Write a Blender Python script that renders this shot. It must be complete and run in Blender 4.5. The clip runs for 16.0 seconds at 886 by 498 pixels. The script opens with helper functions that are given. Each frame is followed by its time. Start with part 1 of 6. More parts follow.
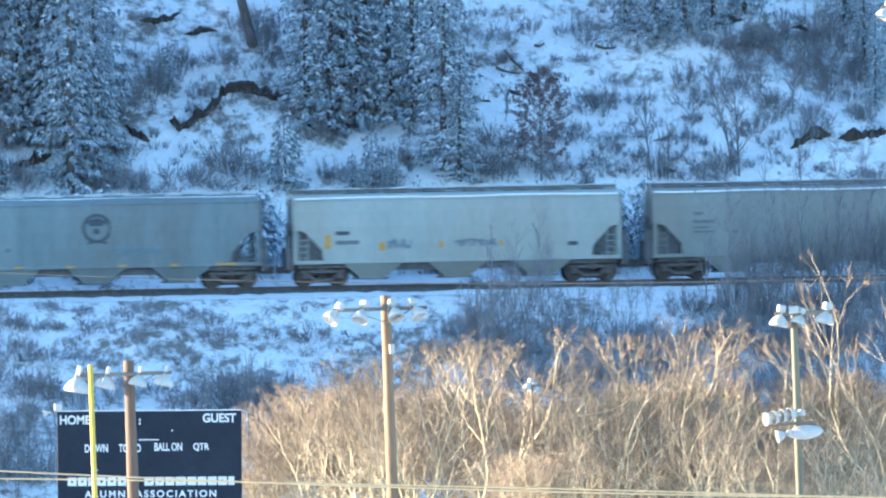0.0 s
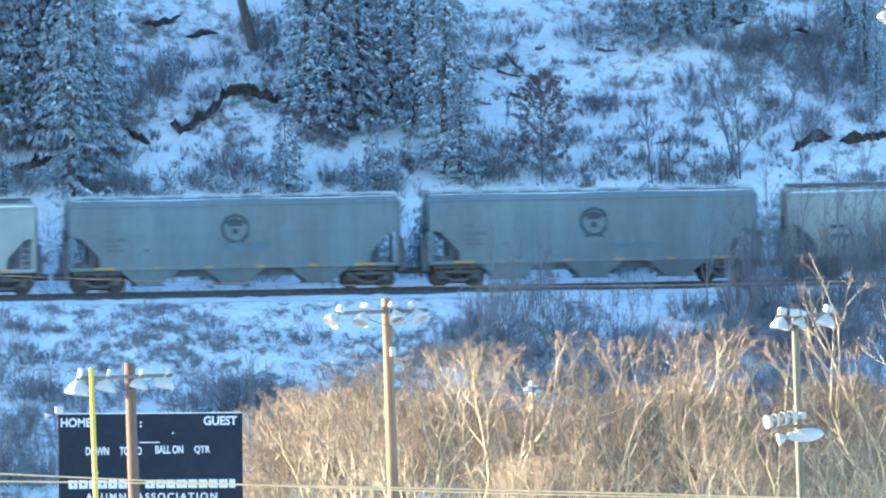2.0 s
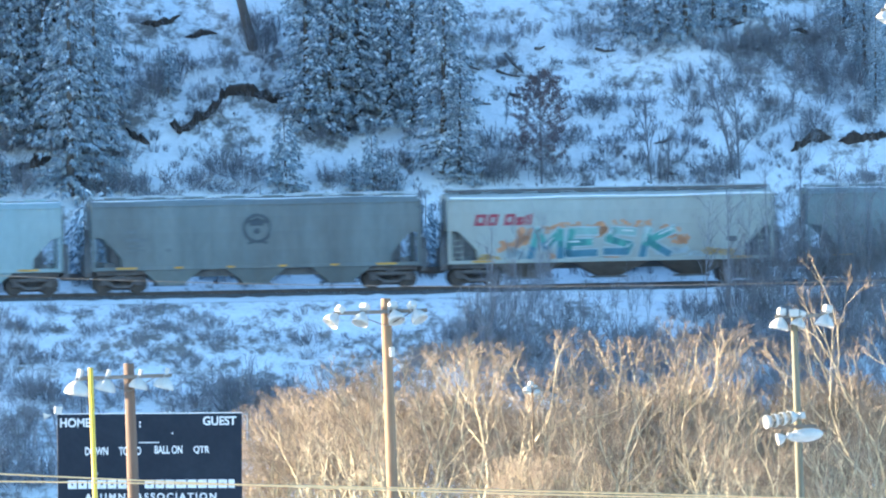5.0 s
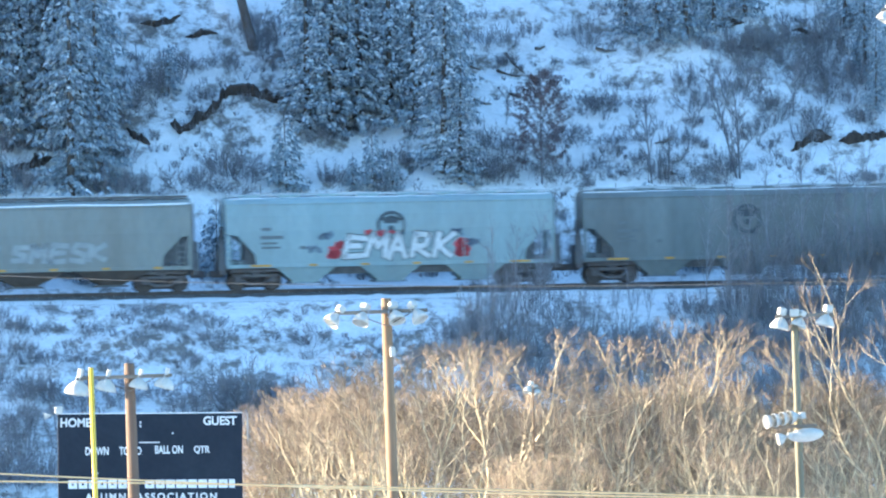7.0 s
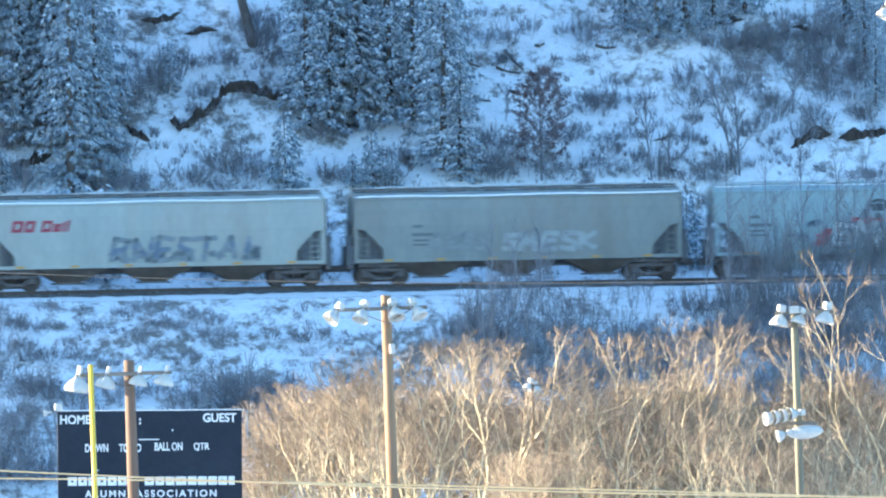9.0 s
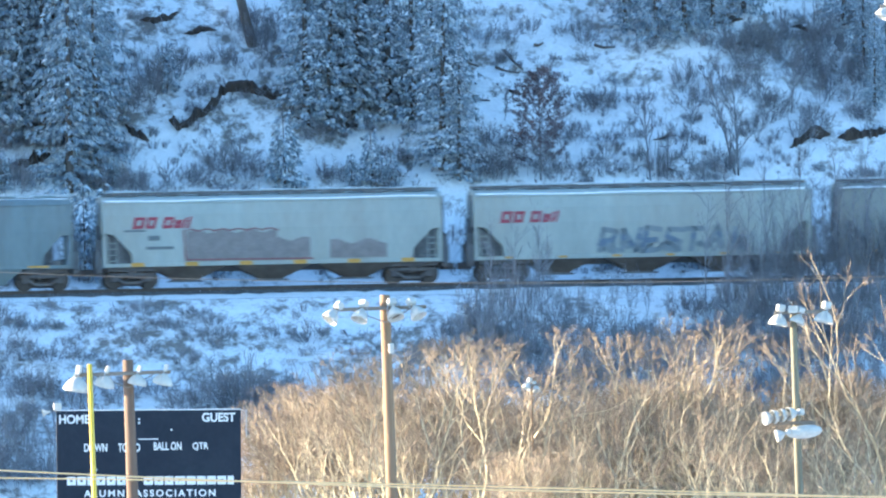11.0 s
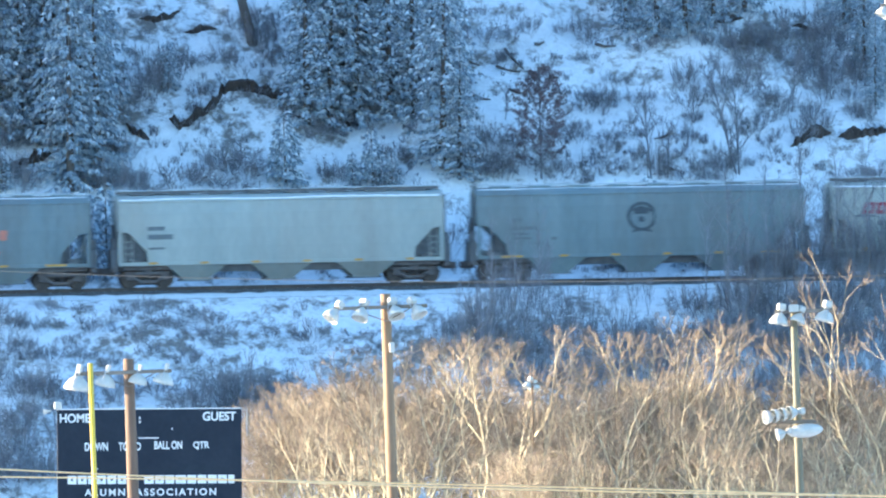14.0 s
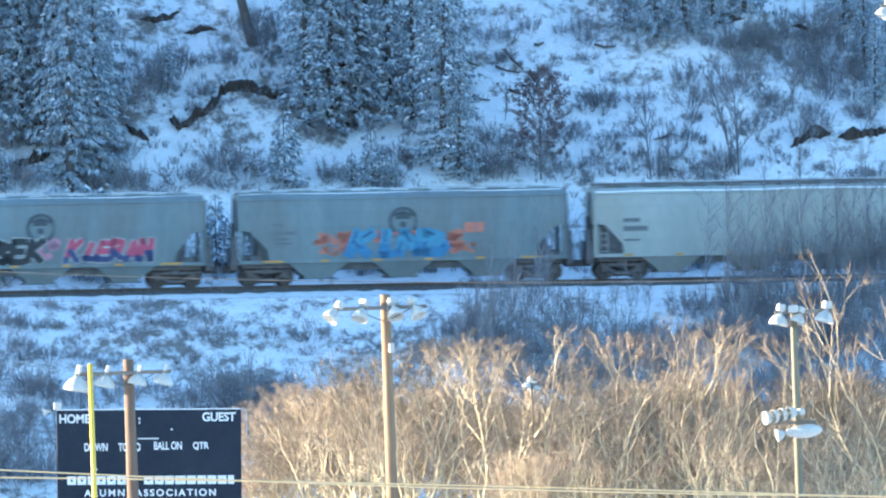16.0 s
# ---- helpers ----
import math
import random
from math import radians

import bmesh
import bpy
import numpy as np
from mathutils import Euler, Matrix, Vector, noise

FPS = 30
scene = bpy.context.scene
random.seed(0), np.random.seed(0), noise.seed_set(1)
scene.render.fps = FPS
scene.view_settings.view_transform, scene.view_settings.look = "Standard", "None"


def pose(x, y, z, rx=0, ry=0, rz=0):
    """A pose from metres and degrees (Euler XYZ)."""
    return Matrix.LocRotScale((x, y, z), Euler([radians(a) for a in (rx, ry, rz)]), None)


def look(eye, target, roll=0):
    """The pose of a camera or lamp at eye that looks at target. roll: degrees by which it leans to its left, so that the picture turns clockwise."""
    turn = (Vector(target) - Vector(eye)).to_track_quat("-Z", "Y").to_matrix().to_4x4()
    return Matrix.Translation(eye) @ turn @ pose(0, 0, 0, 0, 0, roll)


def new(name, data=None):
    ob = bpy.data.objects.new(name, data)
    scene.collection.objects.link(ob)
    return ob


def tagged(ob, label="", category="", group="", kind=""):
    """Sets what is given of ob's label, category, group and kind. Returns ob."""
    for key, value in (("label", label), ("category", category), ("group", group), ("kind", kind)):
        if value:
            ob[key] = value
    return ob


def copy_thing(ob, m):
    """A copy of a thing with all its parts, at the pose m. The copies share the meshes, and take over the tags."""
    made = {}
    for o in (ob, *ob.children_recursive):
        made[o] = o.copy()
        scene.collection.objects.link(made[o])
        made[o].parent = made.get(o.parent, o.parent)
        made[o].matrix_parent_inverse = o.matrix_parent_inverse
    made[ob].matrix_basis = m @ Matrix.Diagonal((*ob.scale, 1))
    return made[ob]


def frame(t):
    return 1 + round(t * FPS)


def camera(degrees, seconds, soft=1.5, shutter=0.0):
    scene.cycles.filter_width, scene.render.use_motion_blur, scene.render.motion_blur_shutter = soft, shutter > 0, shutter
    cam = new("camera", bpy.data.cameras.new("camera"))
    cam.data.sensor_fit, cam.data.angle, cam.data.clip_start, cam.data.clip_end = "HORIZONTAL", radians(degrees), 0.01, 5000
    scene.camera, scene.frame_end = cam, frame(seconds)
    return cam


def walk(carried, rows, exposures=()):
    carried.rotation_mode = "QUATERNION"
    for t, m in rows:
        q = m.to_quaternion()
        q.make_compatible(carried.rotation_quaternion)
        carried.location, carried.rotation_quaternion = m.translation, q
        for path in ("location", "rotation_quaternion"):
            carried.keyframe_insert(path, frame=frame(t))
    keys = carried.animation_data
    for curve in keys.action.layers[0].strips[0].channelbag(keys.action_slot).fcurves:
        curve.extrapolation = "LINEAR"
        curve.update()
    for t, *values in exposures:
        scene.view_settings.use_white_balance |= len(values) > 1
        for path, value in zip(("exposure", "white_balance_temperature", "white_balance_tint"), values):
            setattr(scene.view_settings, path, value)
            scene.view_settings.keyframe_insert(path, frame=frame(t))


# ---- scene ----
EYE = (0.0, 0.0, 13.4)
ROLL = -1.12
cam = camera(4.276, 16.0, soft=2.1, shutter=0.55)
AIM = [(0.0, 0.0294, 13.2614), (0.5, 0.0109, 13.3677), (1.0, 0.0111, 13.3383), (1.5, 0.022, 13.3823), (2.0, -0.0146, 13.4), (2.5, 0.0369, 13.5097),
    (3.0, 0.0077, 13.4329), (3.5, 0.044, 13.448), (4.0, 0.0074, 13.4254), (6.5, 0.0474, 13.4), (7.0, -0.0, 13.4), (7.5, 0.0257, 13.3854),
    (8.0, 0.0331, 13.3563), (8.5, 0.0183, 13.3271), (9.0, 0.0146, 13.2469), (11.5, 0.07, 13.2137), (12.0, 0.044, 13.1814), (12.5, -0.0109, 13.2537),
    (13.0, 0.0077, 13.1997), (13.5, -0.0034, 13.2323), (14.0, 0.0294, 13.1737), (14.5, 0.022, 13.1849), (15.0, 0.0111, 13.1483), (15.5, -0.0, 13.1663),
    (16.0, 0.048, 13.2031)]
walk(cam, [(t, look(EYE, (x, 600.0, z), ROLL)) for t, x, z in AIM],
     exposures=[(0.0, 2.35, 5250, 6), (16.0, 2.35, 5250, 6)])

# ---- world and sun: low winter sun beyond the hill's shoulder, the north slope in its own shade
SUN_EL, SUN_AZ = radians(6.8), radians(9.5)
to_sun = Vector((-math.cos(SUN_EL) * math.cos(SUN_AZ), math.cos(SUN_EL) * math.sin(SUN_AZ), math.sin(SUN_EL)))
world = bpy.data.worlds.new("sky")
scene.world = world
world.use_nodes = True
wn = world.node_tree.nodes
sky = wn.new("ShaderNodeTexSky")
sky.sky_type, sky.sun_disc = "NISHITA", False
sky.sun_elevation, sky.sun_rotation = SUN_EL, radians(279.5)
sky.air_density, sky.dust_density, sky.ozone_density = 1.0, 0.6, 2.0
wn["Background"].inputs["Strength"].default_value = 0.15
world.node_tree.links.new(sky.outputs[0], wn["Background"].inputs["Color"])
sun = new("sun", bpy.data.lights.new("sun", "SUN"))
sun.data.energy, sun.data.angle, sun.data.color = 5.0, radians(0.5), (1.0, 0.735, 0.45)
sun.matrix_world = look(to_sun * 900, (0, 0, 0))


# ---- materials
def ramp(nt, stops):
    r = nt.nodes.new("ShaderNodeValToRGB")
    while len(r.color_ramp.elements) < len(stops):
        r.color_ramp.elements.new(0.5)
    for e, (p, c) in zip(r.color_ramp.elements, stops):
        e.position, e.color = p, (*c, 1)
    return r


def noise_node(nt, scale, detail=4.0, rough=0.6, stretch=None, space="Object"):
    n = nt.nodes.new("ShaderNodeTexNoise")
    n.inputs["Scale"].default_value, n.inputs["Detail"].default_value, n.inputs["Roughness"].default_value = scale, detail, rough
    co = nt.nodes.new("ShaderNodeTexCoord")
    if stretch:
        mp = nt.nodes.new("ShaderNodeMapping")
        mp.inputs["Scale"].default_value = stretch
        nt.links.new(co.outputs[space], mp.inputs[0])
        nt.links.new(mp.outputs[0], n.inputs["Vector"])
    else:
        nt.links.new(co.outputs[space], n.inputs["Vector"])
    return n


def surface(name, c1, c2, scale=3.0, rough=0.7, metal=0.0, bump=0.3, fine=25.0, stretch=None, stain=None, stain_amount=0.5, island=0.0, spec=0.4, depth=0.02):
    """Two-scale colour variation, optional stains, fine relief, optional change of tone from piece to piece."""
    m = bpy.data.materials.new(name)
    m.use_nodes = True
    nt = m.node_tree
    b = nt.nodes["Principled BSDF"]
    n1 = noise_node(nt, scale, 5, 0.65, stretch)
    r1 = ramp(nt, [(0.32, c1), (0.68, c2)])
    nt.links.new(n1.outputs["Fac"], r1.inputs[0])
    col = r1.outputs[0]
    n2 = noise_node(nt, fine, 3, 0.6, stretch)
    if stain:
        n3 = noise_node(nt, scale * 0.37, 6, 0.7, stretch)
        r3 = ramp(nt, [(0.46, (0, 0, 0)), (0.66, (stain_amount,) * 3)])
        nt.links.new(n3.outputs["Fac"], r3.inputs[0])
        mx = nt.nodes.new("ShaderNodeMix")
        mx.data_type = "RGBA"
        nt.links.new(r3.outputs[0], mx.inputs["Factor"])
        nt.links.new(col, mx.inputs["A"])
        mx.inputs["B"].default_value = (*stain, 1)
        col = mx.outputs["Result"]
    hv = nt.nodes.new("ShaderNodeHueSaturation")
    mr = nt.nodes.new("ShaderNodeMapRange")
    mr.inputs["To Min"].default_value, mr.inputs["To Max"].default_value = 0.82, 1.18
    nt.links.new(n2.outputs["Fac"], mr.inputs["Value"])
    val = mr.outputs[0]
    if island:
        g = nt.nodes.new("ShaderNodeNewGeometry")
        mi = nt.nodes.new("ShaderNodeMapRange")
        mi.inputs["To Min"].default_value, mi.inputs["To Max"].default_value = 1 - island, 1 + island
        nt.links.new(g.outputs["Random Per Island"], mi.inputs["Value"])
        mu = nt.nodes.new("ShaderNodeMath")
        mu.operation = "MULTIPLY"
        nt.links.new(val, mu.inputs[0])
        nt.links.new(mi.outputs[0], mu.inputs[1])
        val = mu.outputs[0]
    nt.links.new(val, hv.inputs["Value"])
    nt.links.new(col, hv.inputs["Color"])
    nt.links.new(hv.outputs[0], b.inputs["Base Color"])
    b.inputs["Roughness"].default_value, b.inputs["Metallic"].default_value = rough, metal
    b.inputs["Specular IOR Level"].default_value = spec
    if bump:
        bp = nt.nodes.new("ShaderNodeBump")
        bp.inputs["Strength"].default_value, bp.inputs["Distance"].default_value = bump, depth
        nt.links.new(n2.outputs["Fac"], bp.inputs["Height"])
        nt.links.new(bp.outputs[0], b.inputs["Normal"])
    return m


def ground_material():
    """Snow with dry grass, leaf litter and soil showing through in ragged patches."""
    m = surface("snowy_ground", (0.71, 0.73, 0.76), (0.80, 0.81, 0.83), 0.6, 0.75, bump=0.5, fine=3.0, depth=0.12)
    nt = m.node_tree
    b = nt.nodes["Principled BSDF"]
    src = b.inputs["Base Color"].links[0].from_socket
    big = noise_node(nt, 0.13, 3, 0.6)
    small = noise_node(nt, 0.95, 8, 0.72, (1.0, 0.55, 1.25))
    ad = nt.nodes.new("ShaderNodeMath")
    ad.operation = "MULTIPLY_ADD"
    ad.inputs[1].default_value = 0.55
    nt.links.new(big.outputs["Fac"], ad.inputs[0])
    nt.links.new(small.outputs["Fac"], ad.inputs[2])
    cut = ramp(nt, [(0.77, (0, 0, 0)), (0.90, (0.85, 0.85, 0.85))])
    nt.links.new(ad.outputs[0], cut.inputs[0])
    litter = noise_node(nt, 4.0, 6, 0.7)
    lr = ramp(nt, [(0.35, (0.05, 0.042, 0.035)), (0.6, (0.15, 0.12, 0.09)), (0.8, (0.3, 0.26, 0.2))])
    nt.links.new(litter.outputs["Fac"], lr.inputs[0])
    mx = nt.nodes.new("ShaderNodeMix")
    mx.data_type = "RGBA"
    nt.links.new(cut.outputs[0], mx.inputs["Factor"])
    nt.links.new(src, mx.inputs["A"])
    nt.links.new(lr.outputs[0], mx.inputs["B"])
    nt.links.new(mx.outputs["Result"], b.inputs["Base Color"])
    return m


M = {
    "ground": ground_material(),
    "snow": surface("snow", (0.78, 0.8, 0.83), (0.88, 0.89, 0.9), 2.0, 0.7, bump=0.4, fine=9.0, island=0.06),
    # snow on boughs greyed, so the haze's low contrast sits in its colour
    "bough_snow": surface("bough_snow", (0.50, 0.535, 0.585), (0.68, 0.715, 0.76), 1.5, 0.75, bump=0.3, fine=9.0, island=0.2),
    "roof_snow": surface("grimy_roof_snow", (0.34, 0.37, 0.40), (0.55, 0.58, 0.60), 0.7, 0.75, bump=0.3, fine=5.0),
    "soil": surface("bank_soil", (0.04, 0.033, 0.031), (0.10, 0.08, 0.07), 1.6, 0.95, bump=0.9, fine=6.0, depth=0.08),
    # needle tone lifted pale and blue to stand in for haze
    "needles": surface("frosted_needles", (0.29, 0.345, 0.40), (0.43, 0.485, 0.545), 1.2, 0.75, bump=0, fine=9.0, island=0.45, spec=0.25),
    "spruce_bark": surface("spruce_bark", (0.09, 0.08, 0.075), (0.18, 0.155, 0.14), 3.0, 0.9, bump=0.8, fine=18.0, stretch=(1, 1, 0.25)),
    "brush": surface("brush_twigs", (0.17, 0.172, 0.195), (0.29, 0.288, 0.315), 1.1, 0.85, bump=0, fine=7.0, island=0.4),
    "rust_leaf": surface("withered_leaves", (0.115, 0.085, 0.095), (0.20, 0.148, 0.155), 2.0, 0.8, bump=0, fine=8.0, island=0.35),
    "gold_bark": surface("pale_bark", (0.38, 0.318, 0.20), (0.56, 0.48, 0.315), 1.3, 0.8, bump=0.5, fine=14.0, island=0.25, stretch=(1, 1, 0.4)),
    "gold_twig": surface("tan_twigs", (0.19, 0.144, 0.10), (0.34, 0.262, 0.185), 0.9, 0.8, bump=0, fine=6.0, island=0.5),
    "gold_branch": surface("tan_branch_bark", (0.36, 0.295, 0.19), (0.55, 0.465, 0.315), 0.9, 0.8, bump=0, fine=6.0, island=0.45),
    "ballast": surface("ballast", (0.05, 0.05, 0.05), (0.18, 0.17, 0.165), 5.0, 0.95, bump=1.0, fine=22.0, depth=0.04),
    "tie": surface("creosote_timber", (0.03, 0.026, 0.023), (0.09, 0.075, 0.06), 4.0, 0.9, bump=0.5, fine=20.0, stretch=(1, 0.3, 1)),
    "rail": surface("rail_steel", (0.08, 0.073, 0.072), (0.14, 0.115, 0.105), 2.0, 0.6, 0.5, bump=0.2, fine=20.0),
    "old_pole": surface("old_pole_timber", (0.14, 0.092, 0.064), (0.24, 0.165, 0.12), 1.5, 0.9, bump=0.6, fine=10.0, stretch=(3, 3, 0.15), stain=(0.12, 0.10, 0.085)),
    "pole": surface("pole_timber", (0.225, 0.142, 0.082), (0.36, 0.24, 0.145), 1.5, 0.85, bump=0.6, fine=10.0, stretch=(3, 3, 0.15), stain=(0.2, 0.15, 0.11)),
    "grey_pole": surface("silvered_pole_timber", (0.17, 0.15, 0.10), (0.29, 0.26, 0.18), 1.5, 0.85, bump=0.6, fine=10.0, stretch=(3, 3, 0.15), stain=(0.18, 0.16, 0.12)),
    "arm": surface("weathered_timber", (0.16, 0.13, 0.10), (0.30, 0.26, 0.22), 3.0, 0.85, bump=0.5, fine=16.0, stretch=(0.2, 2, 2)),
    "enamel": surface("white_enamel", (0.52, 0.505, 0.46), (0.66, 0.64, 0.585), 4.0, 0.45, bump=0.05, stain=(0.5, 0.47, 0.42), stain_amount=0.4),
    "galv": surface("galvanised_steel", (0.38, 0.39, 0.40), (0.55, 0.56, 0.57), 6.0, 0.45, 0.6, bump=0.1),
    "yellow": surface("yellow_paint", (0.78, 0.52, 0.05), (0.84, 0.58, 0.08), 1.5, 0.45, bump=0.05, stain=(0.6, 0.5, 0.1), stain_amount=0.4),
    "navy": surface("navy_panel", (0.017, 0.023, 0.037), (0.028, 0.037, 0.053), 0.7, 0.55, bump=0.05, fine=6.0, stain=(0.03, 0.035, 0.05), stain_amount=0.5, spec=0.15),
    "white": surface("white_lettering", (0.70, 0.71, 0.72), (0.84, 0.84, 0.84), 3.0, 0.6, bump=0, fine=9.0),
    # sheath colour warmed to gold, standing in for low sun on the cables
    "wire": surface("cable_sheath", (0.86, 0.58, 0.27), (0.92, 0.66, 0.34), 2.0, 0.5, bump=0),
    "far_wire": surface("old_copper_cable", (0.26, 0.19, 0.14), (0.38, 0.29, 0.21), 2.0, 0.5, bump=0),
    "chute_rust": surface("rusty_chute", (0.10, 0.088, 0.08), (0.19, 0.165, 0.145), 1.2, 0.8, bump=0.2, fine=9.0, stain=(0.09, 0.07, 0.06)),
    # iron tone lifted bluish grey to carry haze in the colour
    "truck": surface("truck_iron", (0.11, 0.105, 0.11), (0.18, 0.165, 0.165), 2.5, 0.9, bump=0.4, fine=15.0, stain=(0.10, 0.07, 0.055), stain_amount=0.5),
    # grime lifted a little for haze; also the painted shade of bays and recesses
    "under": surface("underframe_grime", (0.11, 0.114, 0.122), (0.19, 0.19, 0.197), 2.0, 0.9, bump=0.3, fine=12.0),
    "grey_car": surface("grey_car_paint", (0.165, 0.21, 0.225), (0.22, 0.265, 0.275), 0.9, 0.6, bump=0.1, fine=8.0, stretch=(1, 1, 0.2), stain=(0.15, 0.15, 0.145), stain_amount=0.55),
    "dark_car": surface("dull_grey_car_paint", (0.15, 0.175, 0.18), (0.205, 0.23, 0.23), 0.9, 0.65, bump=0.1, fine=8.0, stretch=(1, 1, 0.2), stain=(0.11, 0.105, 0.1), stain_amount=0.55),
    "pale_car": surface("pale_grey_car_paint", (0.275, 0.365, 0.385), (0.34, 0.425, 0.44), 0.9, 0.6, bump=0.1, fine=8.0, stretch=(1, 1, 0.2), stain=(0.24, 0.27, 0.27), stain_amount=0.4),
    "cream_car": surface("cream_car_paint", (0.335, 0.365, 0.345), (0.41, 0.435, 0.405), 0.8, 0.55, bump=0.1, fine=8.0, stretch=(1, 1, 0.2), stain=(0.32, 0.30, 0.26), stain_amount=0.5),
    "beige_car": surface("beige_car_paint", (0.225, 0.245, 0.235), (0.285, 0.30, 0.28), 0.8, 0.6, bump=0.1, fine=8.0, stretch=(1, 1, 0.2), stain=(0.22, 0.2, 0.17), stain_amount=0.5),
}


def paint(name, c, rough=0.6):
    if name not in M:
        M[name] = surface(name, tuple(v * 0.85 for v in c), tuple(min(1, v * 1.12) for v in c), 2.0, rough, bump=0, fine=7.0)
    return M[name]


paint("marker_yellow", (0.56, 0.31, 0.07))
paint("emblem_black", (0.07, 0.085, 0.1))
paint("mark_grey", (0.15, 0.17, 0.18))
paint("brand_red", (0.31, 0.055, 0.08))
paint("spray_white", (0.62, 0.64, 0.65))
paint("spray_teal", (0.07, 0.22, 0.22))
paint("spray_amber", (0.50, 0.33, 0.12))
paint("spray_smoke", (0.235, 0.265, 0.285))
paint("spray_mist", (0.265, 0.285, 0.285))
paint("spray_ghost", (0.345, 0.365, 0.37))
paint("spray_green", (0.12, 0.33, 0.29))
paint("spray_steel", (0.09, 0.20, 0.27))
paint("spray_ice", (0.40, 0.47, 0.50))
paint("spray_navy", (0.06, 0.08, 0.19))
paint("spray_mint", (0.27, 0.42, 0.40))
paint("spray_blue", (0.05, 0.12, 0.24))
paint("spray_orange", (0.56, 0.29, 0.16))
paint("spray_vermilion", (0.52, 0.20, 0.14))
paint("spray_red", (0.56, 0.08, 0.10))
paint("spray_sky", (0.11, 0.29, 0.43))
paint("spray_azure", (0.08, 0.22, 0.40))
paint("spray_pink", (0.50, 0.25, 0.33))
paint("spray_crimson", (0.45, 0.09, 0.15))
paint("spray_slate", (0.16, 0.20, 0.26))
paint("spray_brown", (0.24, 0.215, 0.21))
paint("spray_maroon", (0.24, 0.11, 0.12))
paint("spray_haze", (0.17, 0.24, 0.29))
paint("spray_faint", (0.44, 0.45, 0.44))
paint("spray_black", (0.04, 0.045, 0.05))


# ---- mesh helpers
STUFF = {"snow_load", "twig_mass", "branch_mass", "limb_mass", "stem_clump", "crown", "leaf_mass", "graffiti", "graffiti_outline", "graffiti_cloud"}


def mesh_ob(name, verts, faces, material, parent=None, label="", smooth=False):
    me = bpy.data.meshes.new(name)
    me.from_pydata([tuple(v) for v in verts], [], faces)
    me.materials.append(material)
    if smooth:
        me.polygons.foreach_set("use_smooth", [True] * len(me.polygons))
    me.update()
    ob = new(name, me)
    ob.parent = parent
    if name in STUFF:
        ob["kind"] = "stuff"
    return tagged(ob, label=label)


def part(name, bm, material, parent, label="", smooth=False):
    """One bmesh linked as ONE mesh object under a thing or a part."""
    me = bpy.data.meshes.new(name)
    bmesh.ops.recalc_face_normals(bm, faces=bm.faces)
    bm.to_mesh(me)
    bm.free()
    me.materials.append(material)
    if smooth:
        me.polygons.foreach_set("use_smooth", [True] * len(me.polygons))
    ob = new(name, me)
    ob.parent = parent
    return tagged(ob, label=label)


def share(src, parent, m):
    """Another object on the same mesh, under parent at pose m."""
    ob = new(src.name.split(".")[0], src.data)
    ob.parent = parent
    ob.matrix_basis = m
    if "label" in src:
        ob["label"] = src["label"]
    return ob


def add_box(bm, x0, x1, y0, y1, z0, z1, bevel=0.0):
    r = bmesh.ops.create_cube(bm, size=1.0)["verts"]
    for v in r:
        v.co = Vector(((x0 + x1) / 2 + v.co.x * (x1 - x0), (y0 + y1) / 2 + v.co.y * (y1 - y0), (z0 + z1) / 2 + v.co.z * (z1 - z0)))
    if bevel:
        es = list({e for v in r for e in v.link_edges})
        bmesh.ops.bevel(bm, geom=es, offset=bevel, segments=1, affect="EDGES")


def box_bm(x0, x1, y0, y1, z0, z1, bevel=0.0):
    bm = bmesh.new()
    add_box(bm, x0, x1, y0, y1, z0, z1, bevel)
    return bm


def add_rod(bm, a, b, r0, r1=None, n=10):
    r1 = r0 if r1 is None else r1
    a, b = Vector(a), Vector(b)
    q = (b - a).to_track_quat("Z", "Y").to_matrix().to_4x4()
    bmesh.ops.create_cone(bm, cap_ends=True, segments=n, radius1=r0, radius2=r1, depth=(b - a).length, matrix=Matrix.Translation((a + b) / 2) @ q)


def rod_bm(a, b, r0, r1=None, n=10):
    bm = bmesh.new()
    add_rod(bm, a, b, r0, r1, n)
    return bm


def lathe_bm(profile, n=16, m=None):
    bm = bmesh.new()
    rings = [[bm.verts.new((r * math.cos(2 * math.pi * k / n), r * math.sin(2 * math.pi * k / n), z)) for k in range(n)] for r, z in profile]
    for a, b in zip(rings, rings[1:]):
        for k in range(n):
            bm.faces.new((a[k], a[(k + 1) % n], b[(k + 1) % n], b[k]))
    if m is not None:
        bmesh.ops.transform(bm, matrix=m, verts=bm.verts)
    return bm


def tube(V, F, p, q, r0, r1):
    """A three-sided tapered twig from p to q, appended to lists."""
    d = q - p
    a = d.cross(Vector((0.31, 0.87, 0.4)))
    if a.length < 1e-6:
        a = d.cross(Vector((1, 0, 0)))
    a.normalize()
    b = d.cross(a).normalized()
    k = len(V)
    for c, r in ((p, r0), (q, r1)):
        for i in range(3):
            t = 2.0944 * i
            V.append(c + (a * math.cos(t) + b * math.sin(t)) * r)
    F.extend(((k, k + 1, k + 4, k + 3), (k + 1, k + 2, k + 5, k + 4), (k + 2, k, k + 3, k + 5)))


def rvec(rng, s=1.0):
    return Vector((rng.uniform(-s, s), rng.uniform(-s, s), rng.uniform(-s, s)))


